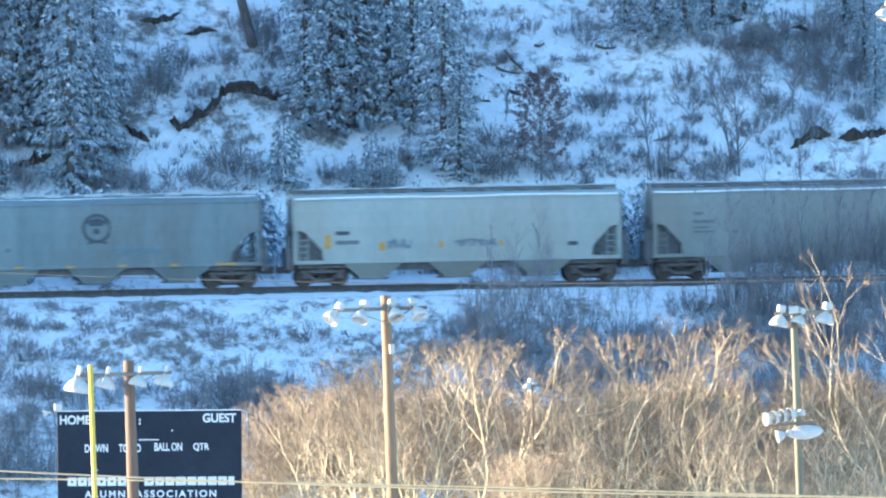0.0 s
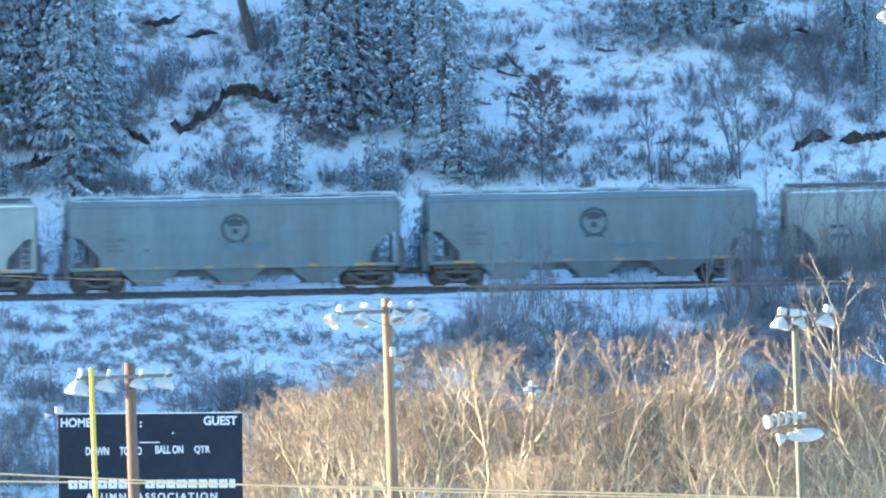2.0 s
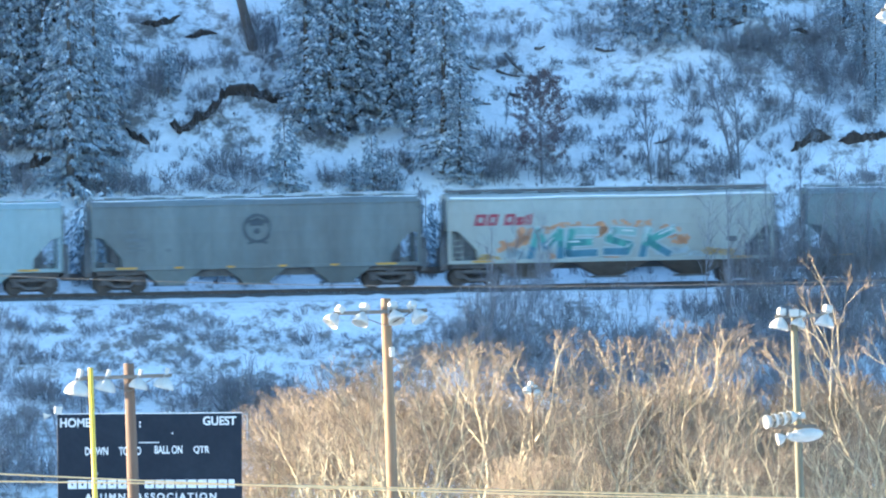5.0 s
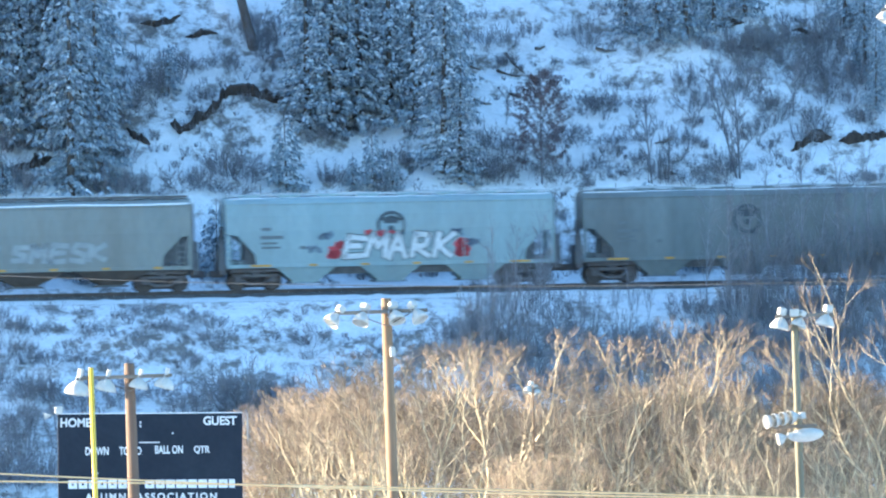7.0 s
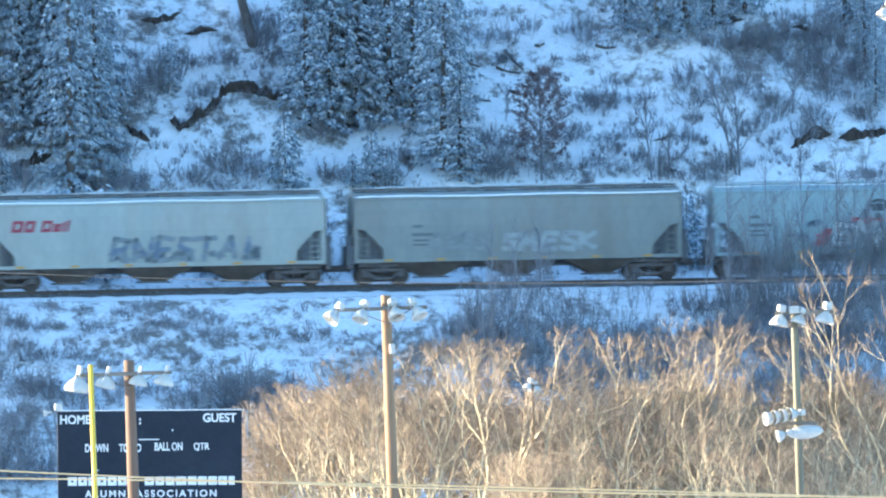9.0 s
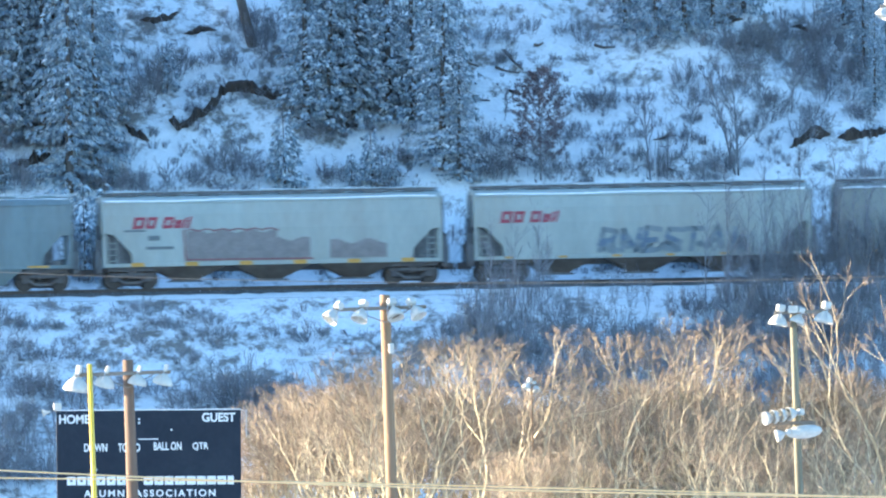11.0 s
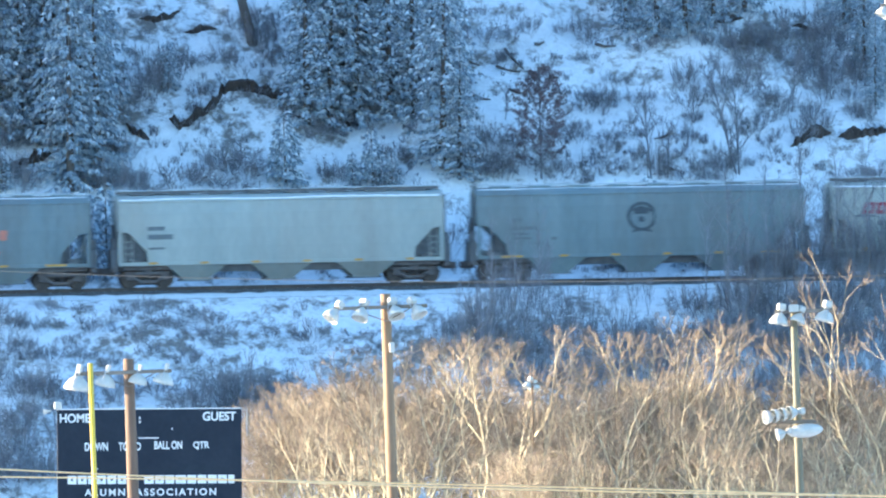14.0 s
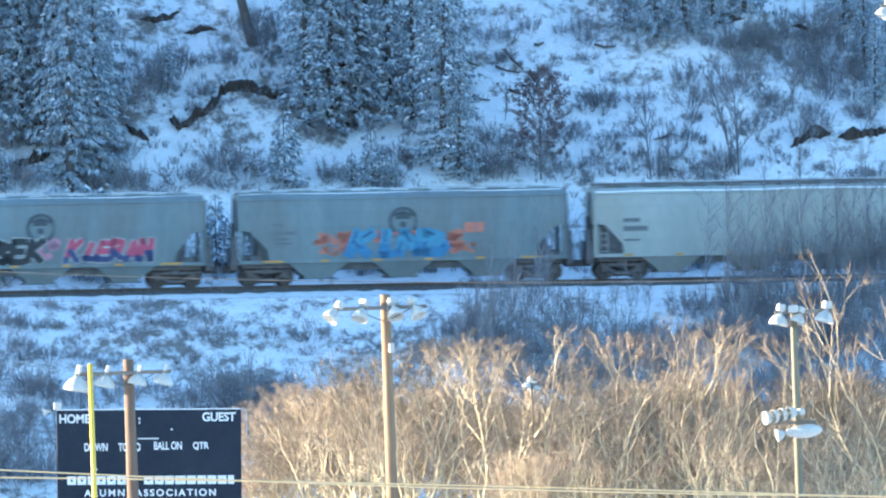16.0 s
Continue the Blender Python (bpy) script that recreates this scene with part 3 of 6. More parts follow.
SHRUB_LO = [(-21.34, 10.29, 2.3, 1.2), (-19.64, 10.26, 2.3, 1.2), (-14.84, 10.17, 2.3, 1.2), (-12.58, 9.84, 2.3, 1.3), (-17.85, 8.01, 2.6, 1.4), (-15.61, 7.83, 2.3, 1.4),
    (-16.69, 6.9, 2.3, 1.4), (-20.94, 8.07, 2.6, 2.3), (-17.06, 9.1, 2.3, 2.0), (-13.41, 9.31, 3.5, 1.7), (-10.32, 9.25, 2.3, 1.7), (-13.66, 8.07, 2.6, 1.6),
    (-10.58, 8.42, 2.6, 1.7), (-18.63, 6.66, 2.6, 1.7), (-8.34, 8.93, 1.7, 1.4), (-6.24, 8.62, 2.6, 1.6), (-7.07, 6.17, 2.3, 1.7), (-11.92, 5.72, 2.6, 2.3),
    (-9.98, 5.69, 2.6, 2.6), (-21.22, 3.22, 2.6, 3.5), (-19.83, 2.93, 2.0, 2.9), (-20.25, 5.61, 1.7, 1.7), (-15.08, 8.79, 1.7, 1.4), (-12.53, 7.64, 2.0, 1.4),
    (-19.32, 9.42, 1.4, 1.2), (-16.26, 10.19, 2.0, 1.2), (-4.14, 7.75, 1.7, 1.2), (-3.57, 8.84, 1.7, 1.3), (-15.28, 6.6, 2.3, 1.7), (-9.13, 4.59, 1.7, 2.3),
    (-17.95, 10.23, 1.4, 1.0)]
SHRUB_LOB = [(1.73, 7.64, 3.2, 3.8), (3.69, 7.6, 3.5, 3.8), (5.64, 7.56, 3.5, 3.8), (7.61, 7.8, 3.2, 3.2), (2.53, 6.26, 3.2, 2.9), (4.75, 5.95, 3.5, 3.2),
    (6.98, 6.17, 3.2, 3.2), (8.99, 7.5, 2.6, 2.6), (14.93, 8.48, 2.3, 3.2), (14.3, 7.4, 2.0, 2.6), (10.98, 8.01, 2.3, 1.7), (12.4, 8.26, 1.7, 1.7),
    (17.08, 7.34, 2.3, 2.3), (18.45, 7.04, 2.3, 1.7), (9.16, 5.32, 2.6, 2.6), (11.41, 5.82, 2.9, 2.6), (13.86, 5.23, 2.3, 2.3), (16.08, 5.19, 2.3, 2.3),
    (20.99, 7.27, 2.0, 3.2), (19.45, 5.67, 2.3, 2.6), (0.35, 8.49, 1.7, 1.7), (-0.22, 7.68, 1.7, 1.4), (13.14, 6.87, 2.0, 2.0)]
SHRUB_LOC = [(-21.3, 4.56, 2.6, 2.6), (-19.75, 3.99, 2.3, 2.6), (-20.61, 2.16, 2.9, 3.2), (-19.23, 1.87, 2.3, 2.9), (-21.41, 1.65, 2.6, 3.2), (-11.5, 5.5, 3.2, 2.6),
    (-10.39, 5.29, 3.2, 2.8), (-9.14, 5.27, 2.6, 2.6), (-8.03, 5.24, 2.6, 2.3), (-6.92, 5.63, 2.3, 2.0), (-21.13, 6.44, 2.6, 2.0), (-9.39, 3.53, 2.3, 2.6),
    (-20.08, 7.78, 2.0, 1.7), (-21.57, 9.46, 2.0, 1.4), (-18.86, 5.72, 2.9, 2.3), (-19.98, 5.74, 2.6, 2.3), (-14.84, 5.91, 2.6, 1.7), (20.86, 5.91, 3.2, 3.2),
    (17.83, 9.54, 2.6, 1.7), (19.79, 9.5, 2.6, 2.0), (12.76, 9.63, 2.6, 1.7), (16.51, 7.08, 2.9, 2.9), (21.25, 10.03, 2.6, 2.0), (18.76, 7.31, 2.9, 2.9),
    (9.89, 8.58, 2.6, 2.3), (10.64, 6.92, 2.9, 2.9), (12.0, 6.35, 2.9, 2.9), (8.08, 5.88, 2.9, 2.9), (14.39, 8.77, 2.6, 3.5), (15.13, 7.38, 2.9, 3.2),
    (16.64, 8.73, 2.6, 2.9), (17.69, 7.88, 2.6, 2.9), (19.13, 8.4, 2.6, 2.6), (20.2, 7.83, 2.6, 3.2), (21.37, 8.36, 2.6, 3.5), (18.34, 5.69, 2.9, 2.6),
    (19.63, 4.59, 2.9, 2.9), (15.29, 5.75, 2.9, 2.6), (12.94, 7.97, 2.3, 2.0), (16.95, 5.71, 2.6, 2.6)]
# brush on the foot of the slope behind the track, with a few clear drifts of snow
SHRUB_FOOT = []
rng = random.Random(58)
for k in range(100):
    x, z = -24 + 0.48 * k + rng.uniform(-0.4, 0.4), rng.uniform(11.9, 15.4)
    if 16.9 < x < 18.9 or -14.1 < x < -12.6 or (-7.0 < x < -5.2 and z > 13.2) or (-0.7 < x < 0.4 and z > 13):
        continue
    SHRUB_FOOT.append((x, z, rng.uniform(2.4, 3.6), rng.uniform(2.0, 3.0)))
rng = random.Random(33)
for k, (x, z, w, h) in enumerate(SHRUB_UP + SHRUB_UPB + SHRUB_UPC + SHRUB_LO + SHRUB_LOB + SHRUB_LOC):
    low = len(SHRUB_UP) + len(SHRUB_UPB) + len(SHRUB_UPC) <= k < len(SHRUB_UP) + len(SHRUB_UPB) + len(SHRUB_UPC) + len(SHRUB_LO)
    for rep in range(1 if low else 2):
        p = spot(x + (rng.uniform(-0.3, 0.3) + (rep - 0.5) * 0.45) * w, z + rng.uniform(-0.1, 0.3) * h)
        s = rng.uniform(0.52, 0.86) if low else rng.uniform(0.75, 1.1)
        stand(shrubs[(k + rep) % 4], p, Matrix.Translation(p) @ pose(0, 0, 0, 0, 0, rng.uniform(0, 360)) @ Matrix.Diagonal((w * 0.5 * s, w * 0.5 * s, h * 0.66 * s, 1)))

# the foot's brush grows together, past counting
V, F = [], []
for k, (x, z, w, h) in enumerate(SHRUB_FOOT):
    m = Matrix.Translation(spot(x, z)) @ pose(0, 0, 0, 0, 0, rng.uniform(0, 360)) @ Matrix.Diagonal((w * 0.5, w * 0.5, h * 0.66, 1))
    for piece in shrubs[k % 4].children[:2]:
        base = len(V)
        V += [m @ v.co for v in piece.data.vertices]
        F += [tuple(base + i for i in p.vertices) for p in piece.data.polygons]
tagged(mesh_ob("brush_thicket", V, F, M["brush"]), "tangled leafless brush along the foot of the slope", "brush", kind="stuff")

# dry grass tufts and low brush, past counting
V, F = [], []
trng = random.Random(77)
for k in range(2300):
    if k % 5 < 2:
        x, z = trng.uniform(-24, 24), trng.uniform(0.8, 10.6)
    else:
        x, z = trng.uniform(-25, 25), trng.uniform(11.6, 26)
    if value_noise(np.array(x / 3.0), np.array(z / 2.0), 9) < -0.06:
        continue
    p = spot(x, z)
    s = trng.uniform(0.25, 0.8)
    for b in range(trng.randint(7, 15)):
        d = Vector((trng.uniform(-0.6, 0.6), trng.uniform(-0.6, 0.6), 1)).normalized()
        q = p + Vector((trng.uniform(-0.3, 0.3) * s, trng.uniform(-0.2, 0.2) * s, -0.03))
        tip = q + d * s * trng.uniform(0.5, 1.0)
        tube(V, F, q, tip, 0.014, 0.004)
        mid = q.lerp(tip, 0.5)
        tube(V, F, mid, mid + (d + rvec(trng, 0.7)).normalized() * s * 0.4, 0.009, 0.003)
tagged(mesh_ob("dry_grass", V, F, M["brush"]), "dry grass and low brush poking through snow", "brush", kind="stuff")


# ---- slender saplings below the track
def sapling(seed, material=None):
    rng = random.Random(seed)
    ob = new("sapling")
    store = [([], []), ([], [])]
    plan = [(6, 18, 0.32, 0.6, 0.05, 0.04), (3, 6, 0.5, 0.7, 0.12, 0.06), (1, 0, 0, 0, 0.15, 0.03)]
    for k in range(4):
        grow(store, Vector((rng.uniform(-0.25, 0.25), rng.uniform(-0.25, 0.25), -0.2)), Vector((rng.uniform(-0.15, 0.15), rng.uniform(-0.15, 0.15), 1)).normalized(), rng.uniform(3.4, 4.2), 0.018, 0, rng, plan, 0.0056)
    mesh_ob("stem_clump", *store[0], material or M["brush"], ob)
    mesh_ob("twig_mass", *store[1], material or M["brush"], ob)
    return tagged(ob, "slender leafless sapling on the bank below the track", "tree", "saplings below the track")


saplings = [sapling(90), sapling(91), sapling(92)]
SAPLING = [(8.55, 9.72, 2.0), (9.38, 9.56, 2.5), (10.23, 9.68, 2.1), (11.21, 9.52, 2.8), (12.06, 9.65, 2.3), (12.91, 9.63, 3.1),
    (13.74, 9.48, 3.4), (14.18, 9.75, 4.2), (17.4, 9.54, 4.2), (15.83, 9.16, 6.2), (16.48, 9.56, 4.8), (17.97, 9.53, 4.8),
    (21.45, 9.19, 5.9), (2.61, 8.86, 5.4), (4.3, 8.97, 5.6), (5.98, 8.93, 4.8), (18.8, 9.38, 3.7), (19.51, 9.5, 4.5),
    (20.05, 9.22, 3.4), (20.76, 9.34, 5.1), (7.7, 9.73, 2.5), (6.85, 9.47, 3.4), (1.77, 9.15, 3.7), (15.31, 9.72, 3.7),
    (1.34, 8.75, 4.2), (2.32, 8.73, 5.1), (3.31, 8.98, 5.4), (4.01, 8.97, 4.8), (4.86, 8.95, 5.9), (5.56, 9.08, 4.2),
    (6.26, 8.93, 3.4), (14.73, 9.6, 3.4), (15.56, 9.3, 5.1), (16.26, 9.29, 5.9), (21.2, 9.47, 4.5), (21.56, 8.91, 5.6),
    (2.92, 9.82, 3.1), (4.46, 9.52, 3.9), (15.09, 8.76, 4.5), (15.9, 10.13, 5.4), (16.72, 9.84, 5.6), (20.35, 9.49, 5.4),
    (21.9, 9.46, 6.5), (14.1, 9.4, 5.6), (14.9, 9.9, 6.0), (15.6, 10.1, 6.6), (16.2, 9.9, 6.2), (16.9, 10.0, 6.8),
    (17.7, 9.9, 5.8), (18.6, 10.0, 6.0), (19.4, 10.1, 5.6), (20.2, 9.9, 6.4), (21.0, 10.1, 6.8), (22.3, 10.0, 6.6),
    (17.3, 10.2, 7.0), (18.9, 10.2, 7.0), (20.6, 10.3, 7.4),
    (21.4, 10.2, 7.8), (22.3, 10.2, 7.8), (16.4, 10.3, 7.0), (19.4, 10.2, 7.4), (21.0, 10.2, 8.0),
    (14.7, 10.3, 7.2), (15.5, 10.3, 7.8), (16.9, 10.3, 7.6), (17.9, 10.3, 8.0), (18.5, 10.3, 7.4), (20.1, 10.3, 8.2), (21.7, 10.3, 8.6), (22.6, 10.3, 8.4), (21.8, 10.3, 7.6), (22.8, 10.2, 8.2), (3.4, 10.2, 5.0), (5.0, 10.2, 5.2)]
rng = random.Random(34)
for k, (x, z, h) in enumerate(SAPLING):
    p = spot(x, z)
    s = h / 4.0 * (0.86 if x > 14 else 1.0)
    stand(saplings[k % 3], p, Matrix.Translation(p) @ pose(0, 0, 0, 0, 0, rng.uniform(0, 360)) @ Matrix.Diagonal((s, s, s, 1)))


# ---- single bare trees above the track
def bare_tree(seed, tall, width, label, stems=1, girth=0.014):
    rng = random.Random(seed)
    ob = new("bare_tree")
    store = [([], []), ([], [])]
    plan = [(7, 22, width, 0.6, 0.05, 0.03), (3, 6, 0.45, 0.6, 0.12, 0.08), (2, 3, 0.6, 0.6, 0.15, 0.03), (2, 0, 0, 0, 0.15, 0.0)]
    for k in range(stems):
        side = rng.uniform(-0.12, 0.12) * stems
        grow(store, Vector((0.1 * k, 0, -0.3)), Vector((side, 0, 1)).normalized(), tall * (1 - 0.15 * k), tall * girth, 0, rng, plan)
    mesh_ob("trunk", *store[0], M["brush"], ob)
    mesh_ob("twig_mass", *store[1], M["brush"], ob)
    return tagged(ob, label, "tree")


def leafy_tree(seed, tall):
    """A young tree with an oval crown of withered leaves on fine branches."""
    rng = random.Random(seed)
    ob = new("bare_tree")
    store = [([], []), ([], [])]
    grow(store, Vector((0, 0, -0.3)), Vector((0, 0, 1)), tall + 0.2, 0.075, 0, rng, [(8, 0, 0, 0, 0.03, 0.02), (1, 0, 0, 0, 0, 0)])
    plan = [(3, 6, 0.5, 0.7, 0.12, 0.07), (2, 4, 0.6, 0.7, 0.15, 0.03), (2, 0, 0, 0, 0.15, 0.0)]
    wood = [store[1], store[1], store[1]]
    for k in range(46):
        u = 0.12 + 0.82 * (k + rng.random()) / 46
        az = k * 2.4 + rng.uniform(-0.4, 0.4)
        rise = rng.uniform(0.5, 1.0)
        L = (0.35 + 1.5 * math.sin(math.pi * (0.18 + 0.82 * u)) ** 0.8) * rng.uniform(0.75, 1.1)
        grow(wood, Vector((0, 0, u * tall * 0.94)), Vector((math.cos(az), math.sin(az), rise)).normalized(), L, 0.022, 0, rng, plan, 0.006)
    mesh_ob("trunk", *store[0], M["brush"], ob)
    mesh_ob("twig_mass", *store[1], M["brush"], ob)
    V, F = [], []
    for k in range(7500):
        c = store[1][0][rng.randrange(len(store[1][0]))] + rvec(rng, 0.09)
        d, h = rvec(rng, 0.06), rvec(rng, 0.035)
        i = len(V)
        V += [c - d, c - h, c + d, c + h]
        F.append((i, i + 1, i + 2, i + 3))
    mesh_ob("leaf_mass", V, F, M["rust_leaf"], ob, "withered rust-brown leaves")
    return tagged(ob, "young tree hung with withered rust-brown leaves", "tree")


BARE = [(5.21, 16.66, 6.0), (10.94, 16.55, 4.6), (11.78, 16.53, 2.8), (15.39, 16.7, 5.2), (3.39, 19.81, 1.8), (18.42, 19.96, 3.2),
    (18.63, 16.11, 2.2)]
for k, (x, z, h) in enumerate(BARE):
    red = k == 0
    t = leafy_tree(120, h) if red else bare_tree(120 + k, h, 0.25, "thin leafless tree above the track", 2 if k == 3 else 1)
    t.matrix_basis = Matrix.Translation(spot(x, z))

# tall thin trees on the bank below the track, their fine crowns before the cars
bank_trees = [bare_tree(140 + k, 7.0, 0.3, "tall thin leafless tree on the bank below the track", 1, 0.006) for k in range(2)]
BANK_TREES = [(13.2, 9.9, 5.6), (14.3, 10.1, 6.4), (15.3, 10.0, 7.0), (16.3, 10.2, 7.4), (17.2, 10.1, 7.0), (18.1, 10.2, 7.6), (19.0, 10.1, 7.4), (19.8, 10.2, 7.8), (20.6, 10.1, 7.8),
    (21.4, 10.2, 8.0), (22.2, 10.1, 8.2), (2.4, 10.0, 4.8), (3.6, 10.1, 5.2), (4.8, 10.0, 5.4)]
rng = random.Random(35)
for k, (x, z, h) in enumerate(BANK_TREES):
    p = spot(x, z)
    stand(bank_trees[k % 2], p, Matrix.Translation(p) @ pose(0, 0, 0, 0, 0, rng.uniform(0, 360)) @ Matrix.Diagonal((h / 7, h / 7, h / 7, 1)))

# ---- fallen logs
LOGS = [(3.02, 22.67, 4.26, 22.26), (3.49, 23.57, 4.44, 22.46), (1.75, 21.13, 2.68, 20.87), (1.2, 23.23, 2.14, 22.72), (8.25, 23.72, 9.34, 23.58), (12.04, 18.9, 11.14, 18.62),
    (5.07, 23.78, 5.58, 23.84)]
for x0, z0, x1, z1 in LOGS:
    a, b = spot(x0, z0) + Vector((0, -0.2, 0.05)), spot(x1, z1) + Vector((0, -0.2, 0.05))
    c = a.lerp(b, 0.45) + Vector((0, 0, -0.09))
    bm = rod_bm(a, c, 0.085, 0.07, 9)
    add_rod(bm, c, b, 0.07, 0.035, 9)
    for k in range(3):
        c = a.lerp(b, 0.3 + 0.25 * k) + Vector((0, 0, -0.06))
        add_rod(bm, c, c + Vector((0.1, -0.1, 0.3)), 0.022, 0.008, 5)
    tagged(part("fallen_log", bm, M["spruce_bark"], None), "dark fallen log lying on the snow", "log", "fallen logs")


# ---- sunlit valley: leafless cottonwoods
def sprig(store, p, d, length, rng, kids):
    """A fine twig with a few side shoots."""
    V, F = store
    q = p + d * length * 0.5
    tip = q + (d + rvec(rng, 0.3) + Vector((0, 0, 0.12))).normalized() * length * 0.5
    tube(V, F, p, q, 0.0105, 0.008)
    tube(V, F, q, tip, 0.008, 0.0045)
    for k in range(kids):
        c = p.lerp(q, rng.uniform(0.3, 1.0)) if k % 2 else q.lerp(tip, rng.uniform(0.0, 0.9))
        tube(V, F, c, c + (d + rvec(rng, 0.95) + Vector((0, 0, 0.15))).normalized() * length * rng.uniform(0.35, 0.7), 0.0075, 0.0045)


def fork(store, p, d, length, r, depth, rng, twigs, most=6):
    """A sinuous limb that forks in two, again and again, with sprigs along its upper reaches."""
    seg = 3 if depth < 4 else 2
    V, F = store[1 if r > 0.034 else 2]
    bow = rvec(rng, 0.10)
    for k in range(seg):
        q = p + d * (length / seg)
        tube(V, F, p, q, r * (1 - 0.18 * k / seg), r * (1 - 0.18 * (k + 1) / seg))
        if depth > 2 and twigs:
            for j in range(twigs if k else 1):
                sprig(store[3], p.lerp(q, rng.random()), (d + rvec(rng, 0.8)).normalized(), rng.uniform(0.35, 0.75), rng, 3 if twigs < 2 else 2)
        p = q
        d = (d + bow + rvec(rng, 0.15) + Vector((0, 0, 0.05))).normalized()
    r *= 0.82
    if depth >= most or r < 0.010:
        for j in range(3):
            sprig(store[3], p, (d + rvec(rng, 0.45)).normalized(), rng.uniform(0.45, 0.8), rng, 3)
        return
    side = d.cross(rvec(rng)).normalized()
    a, b = rng.uniform(0.12, 0.32), rng.uniform(0.42, 0.85)
    fork(store, p, (d - side * a + Vector((0, 0, 0.06))).normalized(), length * rng.uniform(0.78, 0.95), r * 0.9, depth + 1, rng, twigs, most)
    fork(store, p, (d + side * b + Vector((0, 0, 0.10))).normalized(), length * rng.uniform(0.66, 0.9), r * rng.uniform(0.62, 0.82), depth + 1, rng, twigs, most)


def rounded(v):
    """Draw in what outgrows the crown's dome."""
    return Vector((v.x, v.y, v.z if v.z < 9.4 else 9.4 + 0.5 * (v.z - 9.4)))


def cottonwood(seed, stems, twigs=2, spread=0.5, stout=1.0, most=6):
    """Forked stems whose limbs part again and again into a rounded crown of fine twigs."""
    rng = random.Random(seed)
    ob = new("cottonwood_tree")
    store = [([], []), ([], []), ([], []), ([], [])]
    for k in range(stems):
        a = 6.283 * (k + rng.uniform(-0.3, 0.3)) / stems
        lean = rng.uniform(0.05, 0.2)
        foot = Vector((math.cos(a) * 0.3, math.sin(a) * 0.3, -0.3))
        way = Vector((math.cos(a) * lean, math.sin(a) * lean, 1)).normalized()
        crotch = foot + way * rng.uniform(2.6, 3.8)
        bend = foot.lerp(crotch, 0.55) + rvec(rng, 0.12)
        tube(*store[0], foot, bend, 0.16, 0.14)
        tube(*store[0], bend, crotch, 0.14, 0.12)
        limbs = rng.randint(2, 3) if stems > 1 else rng.randint(3, 4)
        for j in range(limbs):
            b = 6.283 * (j + rng.uniform(-0.3, 0.3)) / limbs
            out = rng.uniform(0.5, 1.2) * spread if j else 0.15
            start = bend.lerp(crotch, rng.uniform(0.5, 1.0)) if j else crotch
            d = (way + Vector((math.cos(b), math.sin(b), 0)) * out).normalized()
            fork(store, start, d, rng.uniform(1.5, 2.1), rng.uniform(0.075, 0.105) * stout, 0, rng, twigs, most)
    top = sorted(v.z for v in store[3][0])[int((0.955 if twigs else 0.998) * len(store[3][0]))]
    apex = [v for v in store[3][0] if v.z > 0.82 * top]
    mid = Vector((sum(v.x for v in apex) / len(apex), sum(v.y for v in apex) / len(apex), 0))
    for n, nm, mt in ((0, "trunk", "gold_bark"), (1, "limb_mass", "gold_bark"), (2, "branch_mass", "gold_branch"), (3, "twig_mass", "gold_twig")):
        mesh_ob(nm, [rounded((v - mid) * (10.0 / top)) for v in store[n][0]], store[n][1], M[mt], ob)
    return tagged(ob, "leafless cottonwood with pale bark glowing in low sun", "tree", "cottonwoods along the river")


wood_rng = random.Random(424)
woods = [cottonwood(200 + k, 1 + k % 2, 1, (0.5, 0.75)[k % 3 > 0]) for k in range(6)]
thickets = [cottonwood(240 + k, 2, 2) for k in range(3)]
open_crowns = [cottonwood(270 + k, 1, 0, 0.75, 0.95, 6) for k in range(4)]
slim_crown = cottonwood(290, 1, 0, 0.6, 0.58, 5)
VALLEY = [(-6.93, 470, 6.82), (-5.81, 462, 7.57), (-4.93, 452, 7.69), (-4.21, 468, 7.8), (-3.25, 460, 8.65), (-2.53, 448, 8.22),
    (-1.52, 466, 8.44), (-0.6, 458, 9.27), (0.27, 450, 9.54), (1.38, 468, 8.92), (2.22, 456, 9.34), (3.01, 446, 8.2),
    (3.91, 464, 8.8), (4.76, 452, 7.82), (5.75, 462, 8.12), (6.64, 470, 8.46), (7.07, 448, 8.57), (8.23, 458, 9.21),
    (9.3, 468, 9.21), (9.74, 452, 9.55)]
VALLEYB = [(11.03, 462, 8.24), (11.54, 448, 7.74), (13.05, 470, 10.01), (13.92, 456, 7.81), (14.35, 446, 7.49), (15.59, 460, 8.39),
    (15.4, 452, 12.3), (18.02, 466, 8.94), (16.46, 440, 7.53), (14.39, 472, 6.71), (9.91, 442, 7.84), (-4.41, 440, 6.47),
    (11.67, 438, 6.6), (14.56, 437, 6.77)]
